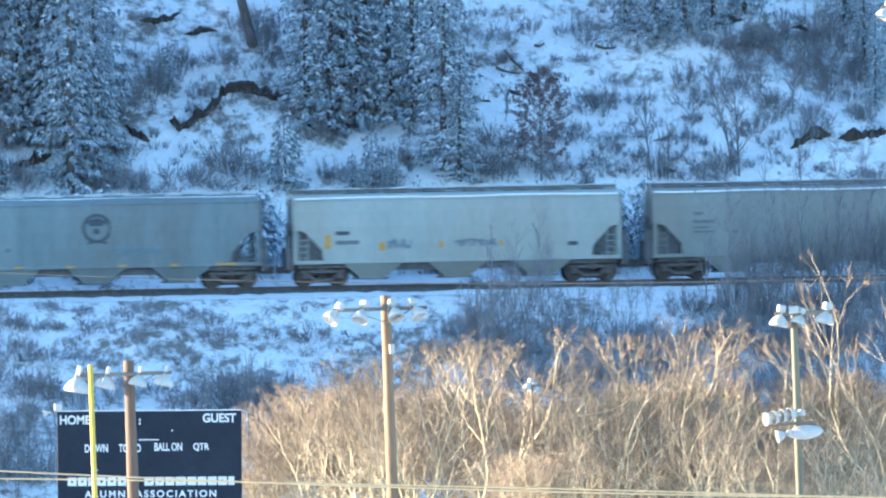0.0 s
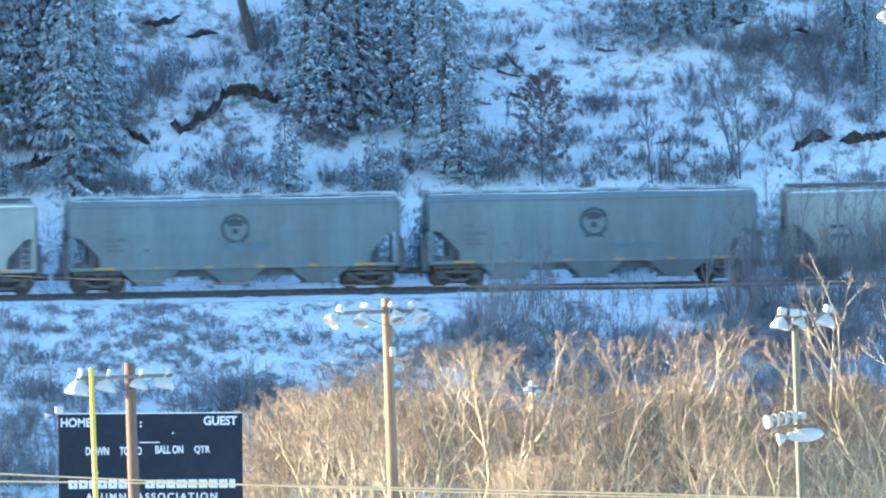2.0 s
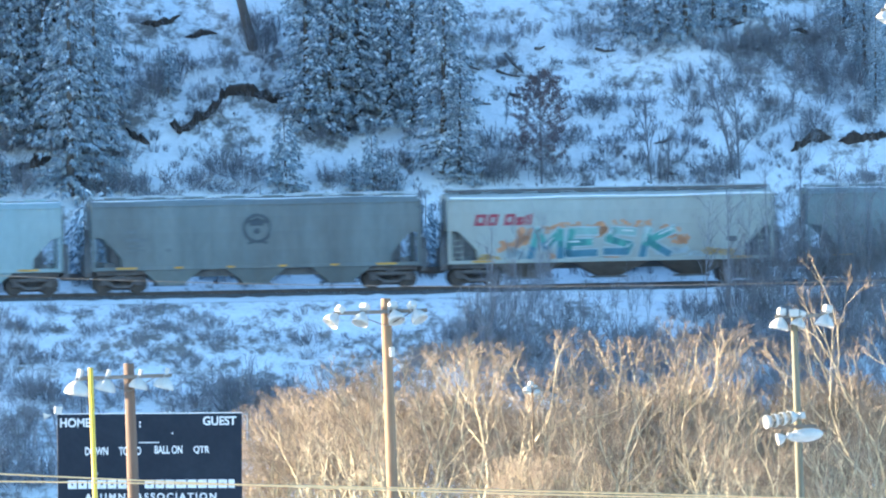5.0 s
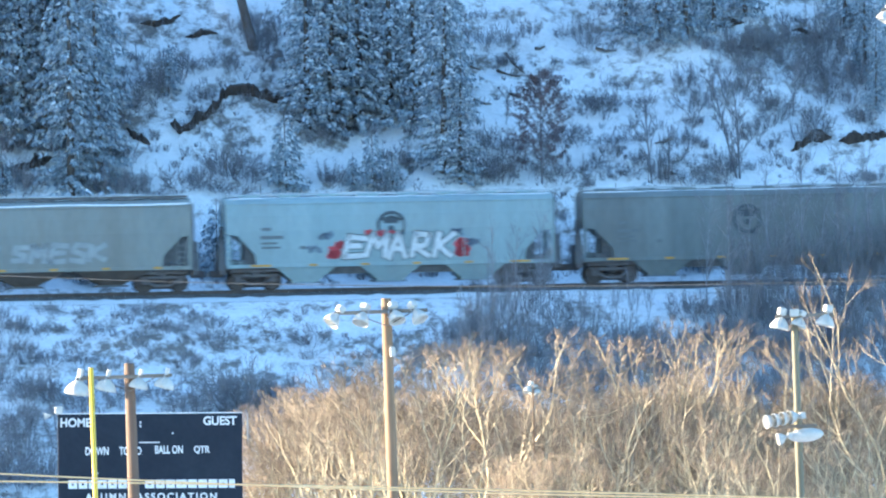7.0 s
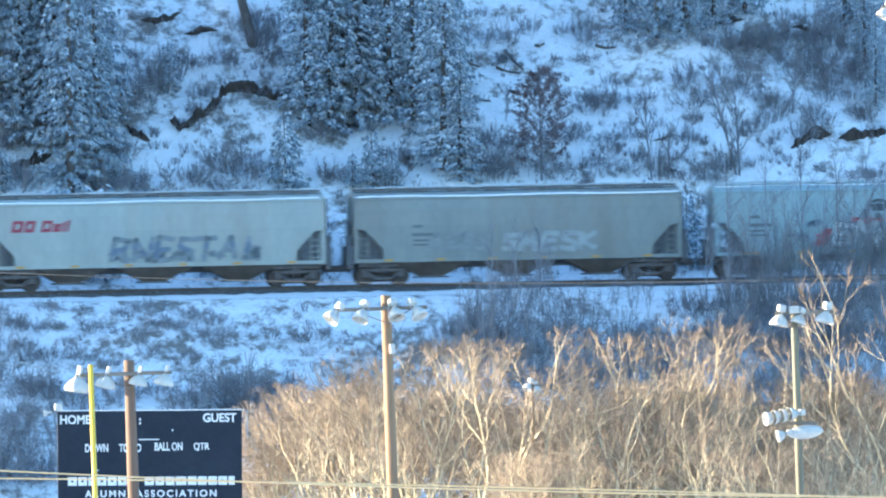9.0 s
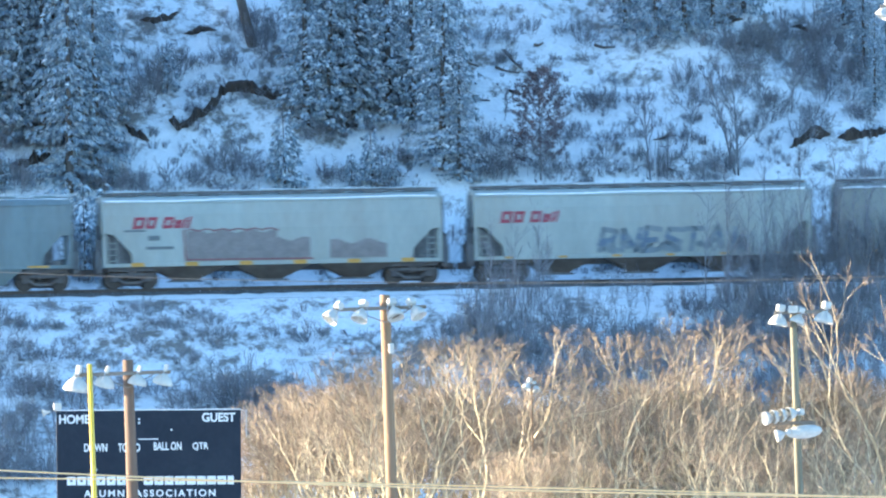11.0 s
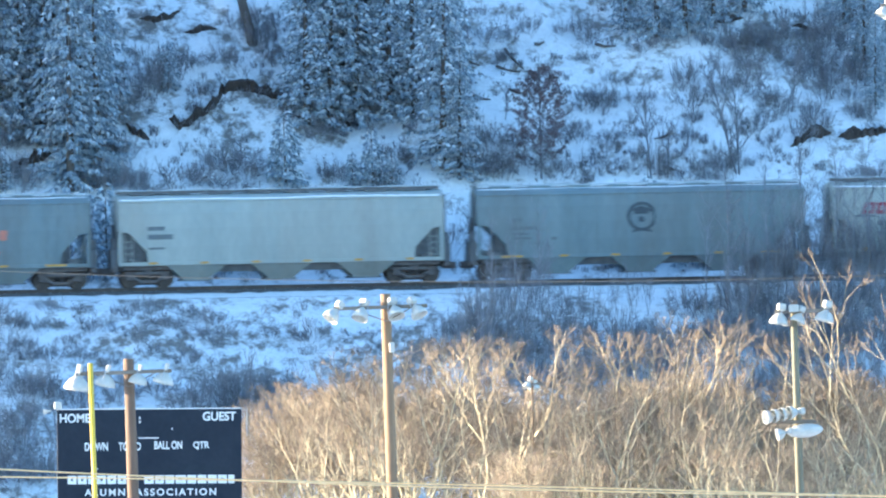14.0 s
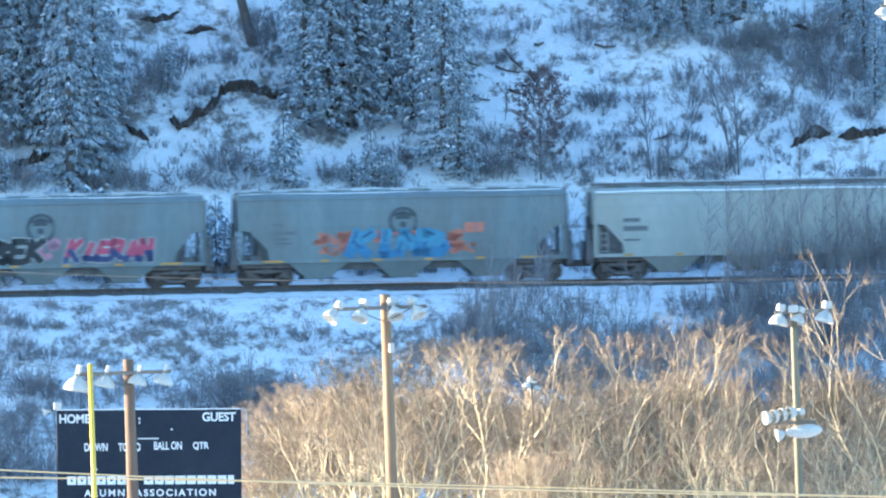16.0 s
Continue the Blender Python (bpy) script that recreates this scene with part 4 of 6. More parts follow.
VALLEYC = [(-6.59, 478, 7.04), (-5.7, 480, 7.11), (-4.76, 477, 7.13), (-3.86, 480, 7.65), (-2.93, 478, 7.88), (-2.03, 480, 7.61),
    (-0.99, 477, 8.31), (-0.07, 480, 8.49), (0.84, 478, 8.49), (1.87, 480, 8.34), (2.77, 478, 8.11), (3.69, 480, 7.96),
    (4.56, 477, 7.29), (5.5, 480, 7.24), (6.4, 478, 7.47), (7.34, 480, 7.66), (8.23, 478, 8.12), (9.19, 480, 8.54),
    (9.92, 477, 8.55), (10.89, 480, 7.82), (11.74, 478, 7.37), (12.71, 480, 7.32), (13.62, 476, 7.13), (14.82, 478, 7.53),
    (15.81, 480, 7.95), (16.64, 478, 7.27), (17.63, 480, 7.91), (2.97, 440, 8.3), (3.52, 443, 7.9), (-7.29, 478, 6.15),
    (4.95, 470, 8.04), (6.12, 474, 7.98), (4.24, 466, 7.66), (5.48, 467, 8.29), (6.92, 474, 8.41), (7.69, 466, 8.26),
    (8.85, 474, 8.6), (9.47, 466, 8.45), (2.51, 472, 8.3), (10.32, 470, 7.49), (11.33, 466, 7.3), (13.07, 450, 6.82), (10.2, 474, 8.6), (11.1, 472, 8.2), (11.9, 474, 7.8), (12.5, 470, 7.7), (12.2, 462, 7.2),
    (6.3, 470, 8.0), (7.2, 474, 8.2), (8.0, 472, 8.6), (8.7, 466, 8.7), (13.4, 474, 7.6), (15.2, 472, 7.6), (16.9, 470, 8.0), (5.2, 474, 7.7), (12.8, 477, 8.6), (13.9, 476, 8.8), (14.7, 475, 9.0), (15.6, 476, 8.9), (16.6, 475, 9.2),
    (2.5, 476, 8.8), (3.4, 476, 8.5), (4.4, 475, 8.4), (5.4, 477, 8.3), (6.0, 472, 8.1), (7.8, 476, 8.6), (-3.4, 474, 7.9), (-2.4, 475, 8.2), (-4.6, 474, 7.2)]
for k, (x, y, z) in enumerate(VALLEY + VALLEYB + VALLEYC):
    s = z * float(np.interp(x, [-7, -5.5, -4, -3, -1.5, 2, 3.2, 7, 8.5, 10.5, 11.5], [0.88, 0.97, 1.07, 1.14, 1.14, 1.08, 1.0, 1.02, 1.12, 1.12, 1.04])) * (1.08 if y > 474 else 1.0) / 10.0
    p = Vector((x, y, float(height(x, y))))
    back = k >= len(VALLEY + VALLEYB)
    kind = slim_crown if z > 10 else thickets[k % 3] if back else open_crowns[k % 4] if y < 453 else woods[(k * 5 + k // 4) % 6]
    stand(kind, p, Matrix.Translation(p) @ pose(0, 0, 0, 0, 0, wood_rng.uniform(0, 360)) @ Matrix.Diagonal((s, s, s, 1)))


# ---- floodlight poles of the playing field
def floodlight(parent, x, y, z, turn, tip, size=1.0, cap=1.0, broad=1.0):
    """An enamelled bowl with its ballast housing, hung from the crossarm at (x, y, z)."""
    m = pose(x, y, z) @ pose(0, 0, 0, tip, 0, turn) @ Matrix.Diagonal((size, size, size, 1))
    head = part("floodlight", lathe_bm([(0.0, -0.06), (0.07, -0.06), (0.10, -0.10), (0.20, -0.2), (0.27, -0.36), (0.285, -0.47), (0.275, -0.47), (0.26, -0.36), (0.19, -0.21), (0.0, -0.14)], 18, Matrix.Diagonal((broad, broad, 1 / broad, 1))), M["enamel"], parent, "white enamelled floodlight bowl", True)
    head.matrix_basis = m
    bm = box_bm(-0.15 * cap, 0.15 * cap, -0.13 * cap, 0.13 * cap, 0.02, 0.26, 0.04 * cap)
    add_rod(bm, (0, 0, -0.1), (0, 0, 0.04), 0.05, 0.05, 8)
    part("ballast_housing", bm, M["enamel"], head)
    for s in (-1, 1):
        part("bracket", rod_bm((s * 0.16, 0, 0.05), (s * 0.29, 0, -0.33), 0.014, 0.014, 6), M["galv"], head)
    return head


def light_pole(x, y, top, r0, r1, arm, lamps, lean, label, brace=True, arm_drop=0.38, cap=1.0, wood="pole", broad=1.0):
    pole = new("floodlight_pole")
    pole.matrix_basis = pose(x, y, 0, 0, lean, 0)
    prof = [(r0 + (r1 - r0) * k / 10 + 0.004 * math.sin(k * 2.3 + x), -1.0 + (top + 1) * k / 10) for k in range(11)]
    bm = lathe_bm(prof + [(r1 * 0.92, top + 0.012), (0.0, top + 0.015)], 18)
    part("pole", bm, M[wood], pole, "weathered timber pole", True)
    za = top - arm_drop
    part("crossarm", box_bm(arm[0], arm[1], -r1 - 0.10, -r1 + 0.01, za - 0.055, za + 0.055, 0.01), M["arm"], pole, "dark weathered timber crossarm")
    if brace:
        for s in arm:
            part("brace", rod_bm((0.6 * s, -r1 - 0.04, za - 0.05), (0, -r1 - 0.02, za - 0.42), 0.016, 0.016, 6), M["arm"], pole)
    for lx, dz, turn, tip, size in lamps:
        floodlight(pole, lx, -r1 - 0.05, za + dz, turn, tip, size, cap, broad)
    return tagged(pole, label, "light pole", "floodlight poles of the field")


c_pole = light_pole(-1.51, 350, 11.97, 0.19, 0.145, (-1.55, 1.22),
                    [(-1.42, 0.02, -60, -42, 0.9), (-0.66, 0.04, -35, -30, 0.9), (0.22, 0.06, 25, -32, 0.9), (0.82, 0.06, 50, -34, 0.9)], -0.95,
                    "tan timber pole with four white floodlights on a crossarm")
part("junction_box", box_bm(0.06, 0.22, -0.30, -0.12, 10.25, 10.55, 0.02), M["enamel"], c_pole, "small white box on the pole")
l_pole = light_pole(-9.02, 345, 10.25, 0.20, 0.15, (-1.55, 1.25),
                    [(-1.45, 0.0, -115, -12, 1.15), (-0.62, 0.0, -110, -16, 0.95), (0.32, 0.0, -110, -14, 0.85), (1.08, 0.0, -105, -16, 0.92)], -0.95,
                    "brown timber pole with floodlights hung under a crossarm", cap=0.45, wood="old_pole", broad=1.17)
r_pole = light_pole(11.38, 380, 11.14, 0.145, 0.105, (-0.6, 1.25),
                    [(-0.42, 0.02, -80, -12, 1.0), (0.22, -0.04, -70, -24, 0.8), (1.05, 0.06, -75, -14, 1.0)], -0.9,
                    "silvered timber pole with white floodlights at two heights", brace=False, arm_drop=0.1, wood="grey_pole", broad=1.1)
part("pole_cap", box_bm(-0.16, 0.16, -0.3, -0.02, 11.02, 11.26, 0.03), M["enamel"], r_pole, "white box on the pole top")
part("crossarm", box_bm(-0.85, 0.6, -0.30, -0.18, 7.45, 7.56, 0.01), M["arm"], r_pole)
for k in range(4):
    floodlight(r_pole, -0.72 + 0.25 * k, -0.34, 7.72 + 0.04 * k, -62, -84, 0.78)
bm = bmesh.new()
bmesh.ops.create_uvsphere(bm, u_segments=18, v_segments=10, radius=1.0, matrix=pose(0.22, -0.42, 7.22, 0, -4, 0) @ Matrix.Diagonal((0.58, 0.28, 0.22, 1)))
part("lamp_hood", bm, M["enamel"], r_pole, "broad white hood over the lower lamps", True)
floodlight(r_pole, -0.38, -0.55, 7.2, -80, -75, 0.7)
edge_pole = light_pole(15.12, 360, 20.78, 0.22, 0.15, (-1.5, 1.5), [(-1.3, 0.0, -70, -30, 0.8), (-0.55, 0, -60, -30, 0.9), (0.6, 0, 60, -30, 1.0), (1.3, 0, 70, -30, 1.0)], -0.5,
                       "tall timber pole with white floodlights on a crossarm")
low_pole = light_pole(3.29, 448, 8.17, 0.045, 0.035, (-0.35, 0.35), [(-0.1, 0.12, -60, -28, 0.62), (0.12, 0.0, 40, -28, 0.55)], 0,
                      "short pole with white floodlights among the trees", brace=False, arm_drop=0.1)


# ---- goal post
goal = new("goal_post")
goal.matrix_basis = pose(-9.93, 338, 0, 0, -0.9, 0)
for gxo in (0.0, -5.64):
    part("upright", rod_bm((gxo, 0, 3.0), (gxo, 0, 10.22), 0.075, 0.07, 16), M["yellow"], goal, smooth=True)
part("crossbar", rod_bm((0.08, 0, 3.05), (-5.72, 0, 3.05), 0.08, 0.08, 16), M["yellow"], goal, smooth=True)
bm = rod_bm((-2.82, 1.9, -0.5), (-2.82, 1.9, 2.2), 0.11, 0.11, 14)
add_rod(bm, (-2.82, 1.9, 2.2), (-2.82, 1.2, 2.85), 0.11, 0.1, 14)
add_rod(bm, (-2.82, 1.2, 2.85), (-2.82, 0, 3.05), 0.1, 0.1, 14)
part("gooseneck", bm, M["yellow"], goal, smooth=True)
tagged(goal, "yellow painted steel football goal post", "goal post")


# ---- scoreboard
def lettering(text, parent, x0, x1, z0, z1, y, material, spacing=1.0):
    """A word in raised letters that fills the given box on the board's face."""
    cu = bpy.data.curves.new("lettering", "FONT")
    cu.body, cu.extrude, cu.space_character, cu.offset = text, 0.02, spacing, 0.028
    tmp = new("lettering", cu)
    me = bpy.data.meshes.new_from_object(tmp.evaluated_get(bpy.context.evaluated_depsgraph_get()))
    bpy.data.objects.remove(tmp)
    co = np.array([v.co[:] for v in me.vertices])
    lo, hi = co.min(0), co.max(0)
    for v in me.vertices:
        v.co = Vector((x0 + (v.co.x - lo[0]) / (hi[0] - lo[0]) * (x1 - x0), y - 0.012 * (v.co.z - lo[2]) / (hi[2] - lo[2]), z0 + (v.co.y - lo[1]) / (hi[1] - lo[1]) * (z1 - z0)))
    owner = list(range(len(me.vertices)))

    def root(i):
        while owner[i] != i:
            i = owner[i]
        return i

    for p in me.polygons:
        for v in p.vertices[1:]:
            owner[root(v)] = root(p.vertices[0])
    spans = {}
    for i, v in enumerate(me.vertices):
        lo_, hi_ = spans.get(root(i), (v.co.x, v.co.x))
        spans[root(i)] = (min(lo_, v.co.x), max(hi_, v.co.x))
    letters = []
    for key, (a, b) in sorted(spans.items(), key=lambda e: e[1]):
        if letters and a < letters[-1][0] - 0.004:
            letters[-1] = (max(letters[-1][0], b), letters[-1][1] | {key})
        else:
            letters.append((b, {key}))
    for _, keys in letters:
        pick = {i: n for n, i in enumerate(i for i in range(len(me.vertices)) if root(i) in keys)}
        mesh_ob("letter", [me.vertices[i].co.copy() for i in pick], [tuple(pick[v] for v in p.vertices) for p in me.polygons if p.vertices[0] in pick], material, parent, "white letter")
    bpy.data.meshes.remove(me)


board = new("scoreboard")
board.matrix_basis = pose(-14.08, 430, 7.68, 0, 0.72, 0)
BW, BH = 6.68, 4.3
part("panel", box_bm(0, BW, 0, 0.35, -BH, 0, 0.01), M["navy"], board, "dark navy scoreboard face")
part("top_trim", box_bm(-0.02, BW + 0.02, -0.02, 0.37, 0.0, 0.035), M["white"], board)
for px in (1.1, BW / 2, BW - 1.1):
    part("post", box_bm(px - 0.12, px + 0.12, 0.36, 0.6, -8.4, -0.3, 0.01), M["galv"], board)
WORDS = [
    ("HOME", 0.1, 1.21, -0.47, -0.14),
    ("GUEST", 5.28, 6.49, -0.43, -0.1),
    ("DOWN", 1.0, 1.84, -1.49, -1.19),
    ("TO GO", 2.23, 3.03, -1.49, -1.19),
    ("BALL ON", 3.52, 4.53, -1.45, -1.15),
    ("QTR", 4.93, 5.51, -1.47, -1.17),
]
for word, a, b, lo, hi in WORDS:
    lettering(word, board, a, b, lo, hi, -0.006, M["white"])
lettering("ALUMNI ASSOCIATION", board, 0.98, 5.75, -3.13, -2.87, -0.006, M["white"], 1.35)
for a, b, lo, hi in ((2.97, 3.03, -0.35, -0.27), (2.97, 3.03, -0.49, -0.41), (4.14, 4.2, -0.74, -0.68), (2.95, 3.69, -1.06, -1.02), (1.43, 1.47, -2.17, -2.11)):
    part("lamp_mark", box_bm(a, b, -0.014, -0.004, lo, hi), M["white"], board)
# the club's name band as plain white blocks, two words
bx = 0.37
for wdt in (0.37, 0.37, 0.33, 0.37, 0.37, 0.37, 0.27, 0, 0.39, 0.37, 0.37, 0.43, 0.37, 0.37, 0.37, 0.37, 0.27):
    if not wdt:
        bx += 0.33
        continue
    bm = box_bm(bx, bx + wdt - 0.05, -0.016, -0.004, -2.7, -2.58)
    add_box(bm, bx, bx + wdt - 0.05, -0.016, -0.004, -2.51, -2.39)
    for e in (bx, bx + wdt - 0.17):
        add_box(bm, e, e + 0.12, -0.016, -0.004, -2.58, -2.51)
    part("name_block", bm, M["white"], board)
    bx += wdt
part("camera_box", box_bm(-0.10, 0.18, -0.12, 0.2, 0.02, 0.30, 0.02), M["enamel"], board)
horn = part("horn", lathe_bm([(0.03, 0.0), (0.05, 0.12), (0.09, 0.22), (0.15, 0.28), (0.14, 0.28), (0.04, 0.1)], 12), M["enamel"], board, "white horn loudspeaker", True)
horn.matrix_basis = pose(-0.22, -0.05, -0.02, 0, -100, 0)
bm = rod_bm((BW, 0.1, -0.02), (BW + 0.25, 0.1, -0.04), 0.02, 0.02, 6)
add_rod(bm, (BW + 0.2, 0.1, -0.04), (BW + 0.2, 0.1, -1.0), 0.02, 0.02, 6)
part("conduit", bm, M["galv"], board)
tagged(board, "dark navy field scoreboard with white lettering", "scoreboard")


# ---- overhead cables
def cable(y, z_of, r, label):
    V, F = [], []
    xs = np.arange(-45, 45.1, 0.75)
    for i, x in enumerate(xs):
        for j in range(5):
            a = 6.283 * j / 5
            V.append((x, y + r * math.cos(a), z_of(x) + r * math.sin(a)))
        if i:
            q = 5 * i
            F += [(q - 5 + j, q - 5 + (j + 1) % 5, q + (j + 1) % 5, q + j) for j in range(5)]
    return tagged(mesh_ob("overhead_cable", V, F, M["wire" if y < 350 else "far_wire"], smooth=True), label, "cable", "overhead cables")


cables = [(300.0, lambda x: 7.94 - 0.0611 * (x + 11.31) + 0.000925 * (x + 11.31) * (x + 1.32), 0.021),
          (300.3, lambda x: 7.74 - 0.035 * (x + 11.31) - 0.0005 * (x + 11.31) * (x + 2.75), 0.021),
          (400.0, lambda x: 12.03 + 0.00128 * (x - 9.5) ** 2, 0.012)]
for y, fz, r in cables:
    cable(y, fz, r, "sunlit overhead cable strung across the valley")
for ex in (-45, 45):
    for y, pick in ((300.15, cables[:2]), (400.0, cables[2:])):
        top = max(fz(ex) for _, fz, _ in pick) + 0.5
        tagged(part("utility_pole", rod_bm((ex, y, -1), (ex, y, top), 0.16, 0.12, 12), M["pole"], None, smooth=True), "plain timber utility pole carrying cables", "pole", "utility poles")


# ---- covered hopper cars
SIDE_Z = [1.12, 2.0, 2.9, 3.7, 4.28, 4.48, 4.60, 4.68]
SIDE_W = [1.40, 1.50, 1.55, 1.52, 1.43, 1.20, 0.72, 0.0]
SILL = 1.12  # underside of the side sill over the railhead
HALF = 8.33


def on_track(s):
    s = s / math.cos(radians(YAW))
    return pose(s * math.cos(radians(YAW)), 600 + s * math.sin(radians(YAW)), RAIL_TOP, 0, 0, YAW)


def wide(z):
    return float(np.interp(z, SIDE_Z, SIDE_W))


def body_mesh(half):
    V, F = [], []
    xs = [(-half, 2.82), (-half + 0.55, 2.72), (-half + 1.45, 1.78), (-half + 1.52, SILL), (-4, SILL), (0, SILL), (4, SILL), (half - 1.52, SILL), (half - 1.45, 1.78), (half - 0.55, 2.72), (half, 2.82)]
    n = 0
    for i, (x, lo) in enumerate(xs):
        zs = [lo, lo + (2.95 - lo) * 0.5, 2.95, 3.3, 3.7, 4.0, 4.28, 4.48, 4.60, 4.68]
        ring = [(x, -wide(z), z) for z in zs] + [(x, wide(z), z) for z in reversed(zs[:-1])]
        n = len(ring)
        V += ring
        if i:
            k = n * i
            F += [(k - n + j, k - n + (j + 1) % n, k + (j + 1) % n, k + j) for j in range(n)]
    F += [tuple(range(n))[::-1], tuple(range(len(V) - n, len(V)))]
    return V, F


def decal(name, quads, material, parent, off, label=""):
    """Paint on the near side: small quads in (x, z), z over the tie plates, laid on the curved sheet."""
    V, F = [], []
    for q in quads:
        k = len(V)
        V += [(x, -wide(max(SILL, z - 0.1)) - off, z - 0.1) for x, z in q]
        F.append(tuple(range(k, k + len(q))))
    return mesh_ob(name, V, F, material, parent, label)


def patch(x0, x1, z0, z1, slant=0.0):
    n = max(1, int((z1 - z0) / 0.25))
    out = []
    for k in range(n):
        a, b = z0 + (z1 - z0) * k / n, z0 + (z1 - z0) * (k + 1) / n
        out.append([(x0 + slant * (a - z0), a), (x1 + slant * (a - z0), a), (x1 + slant * (b - z0), b), (x0 + slant * (b - z0), b)])
    return out


def ribbon(pts, w):
    out = []
    for (x0, z0), (x1, z1) in zip(pts, pts[1:]):
        L = math.hypot(x1 - x0, z1 - z0) or 1e-6
        nx_, nz_ = -(z1 - z0) / L * w / 2, (x1 - x0) / L * w / 2
        ex, ez = (x1 - x0) / L * w * 0.3, (z1 - z0) / L * w * 0.3
        n = max(1, int(L / 0.25))
        for k in range(n):
            a, b = k / n, (k + 1) / n
            ax, az = x0 - ex + (x1 - x0 + 2 * ex) * a, z0 - ez + (z1 - z0 + 2 * ez) * a
            bx_, bz_ = x0 - ex + (x1 - x0 + 2 * ex) * b, z0 - ez + (z1 - z0 + 2 * ez) * b
            out.append([(ax - nx_, az - nz_), (bx_ - nx_, bz_ - nz_), (bx_ + nx_, bz_ + nz_), (ax + nx_, az + nz_)])
    return out


def disc(cx, cz, r0, r1, n=28, squash=1.0):
    """An annulus of quads, or a full disc when r0 is 0."""
    out = []
    for k in range(n):
        a, b = 6.2832 * k / n, 6.2832 * (k + 1) / n
        out.append([(cx + r0 * math.cos(a), cz + r0 * squash * math.sin(a)), (cx + r1 * math.cos(a), cz + r1 * squash * math.sin(a)), (cx + r1 * math.cos(b), cz + r1 * squash * math.sin(b)), (cx + r0 * math.cos(b), cz + r0 * squash * math.sin(b))])
    return out


def tag_strokes(x0, x1, z0, z1, n, seed):
    """Abstract slanted sprayed strokes, n clusters wide."""
    rng = random.Random(seed)
    out = []
    cw = (x1 - x0) / n
    for k in range(n):
        cx = x0 + cw * (k + 0.5)
        h = z1 - z0
        sl = rng.uniform(-0.05, 0.18)
        for s in range(rng.randint(3, 4)):
            a = (cx + rng.uniform(-0.42, 0.42) * cw, z0 + rng.uniform(0, 0.15) * h)
            b = (a[0] + sl + rng.uniform(-0.3, 0.3) * cw, z0 + rng.uniform(0.75, 1.0) * h)
            mid = ((a[0] + b[0]) / 2 + rng.uniform(-0.25, 0.25) * cw, (a[1] + b[1]) / 2)
            out.append([a, mid, b])
        zc = z0 + rng.uniform(0.3, 0.8) * h
        out.append([(cx - 0.4 * cw, zc), (cx, zc + rng.uniform(-0.15, 0.15) * h), (cx + 0.4 * cw, zc + rng.uniform(-0.1, 0.1) * h)])
    return out


FORMS = {  # plump letter-like strokes in a unit box
    "m": [[(0, 0), (0.12, 1), (0.5, 0.4), (0.88, 1), (1, 0)]],
    "e": [[(1, 0.95), (0.1, 1), (0, 0), (1, 0.05)], [(0.05, 0.5), (0.8, 0.55)]],
    "s": [[(1, 0.9), (0.2, 1), (0.08, 0.62), (0.92, 0.42), (0.8, 0.05), (0, 0.08)]],
    "k": [[(0.1, 1), (0, 0)], [(1, 1), (0.15, 0.5), (1, 0)]],
    "r": [[(0, 0), (0.1, 1), (0.9, 0.85), (0.7, 0.5), (0.1, 0.45), (1, 0)]],
    "b": [[(0, 0), (0.1, 1), (0.9, 0.78), (0.2, 0.52), (1, 0.28), (0.8, 0.03), (0, 0)]],
    "i": [[(0.55, 1), (0.45, 0)], [(0.2, 0.05), (0.8, 0.0)]],
    "n": [[(0, 0), (0.08, 1), (0.88, 0.05), (1, 1)]],
    "a": [[(0, 0), (0.5, 1), (1, 0)], [(0.2, 0.35), (0.8, 0.35)]],
    "t": [[(0, 0.95), (1, 1)], [(0.5, 1), (0.45, 0)]],
}


def form_strokes(forms, x0, x1, z0, z1, seed):
    rng = random.Random(seed)
    cw = (x1 - x0) / len(forms)
    out = []
    for k, f in enumerate(forms):
        w, lean = cw * rng.uniform(0.70, 0.84), rng.uniform(0.0, 0.28)
        lo, hi = z0 + rng.uniform(0, 0.10) * (z1 - z0), z1 - rng.uniform(0, 0.14) * (z1 - z0)
        for s in FORMS[f]:
            out.append([(x0 + cw * (k + 0.1) + w * u + lean * v + rng.uniform(-0.05, 0.05), lo + (hi - lo) * min(1, max(0, v + rng.uniform(-0.06, 0.06)))) for u, v in s])
    return out


def spray(parent, x0, x1, z0, z1, n, seed, fill, edge=None, width=0.16, label="sprayed graffiti strokes", rim=1.7):
    st = form_strokes(n, x0, x1, z0, z1, seed) if type(n) is str else tag_strokes(x0, x1, z0, z1, n, seed)
    if edge:
        decal("graffiti_outline", [q for s in st for q in ribbon(s, width * rim)], M[edge], parent, 0.022)
    return decal("graffiti", [q for s in st for q in ribbon(s, width)], M[fill], parent, 0.030, label)


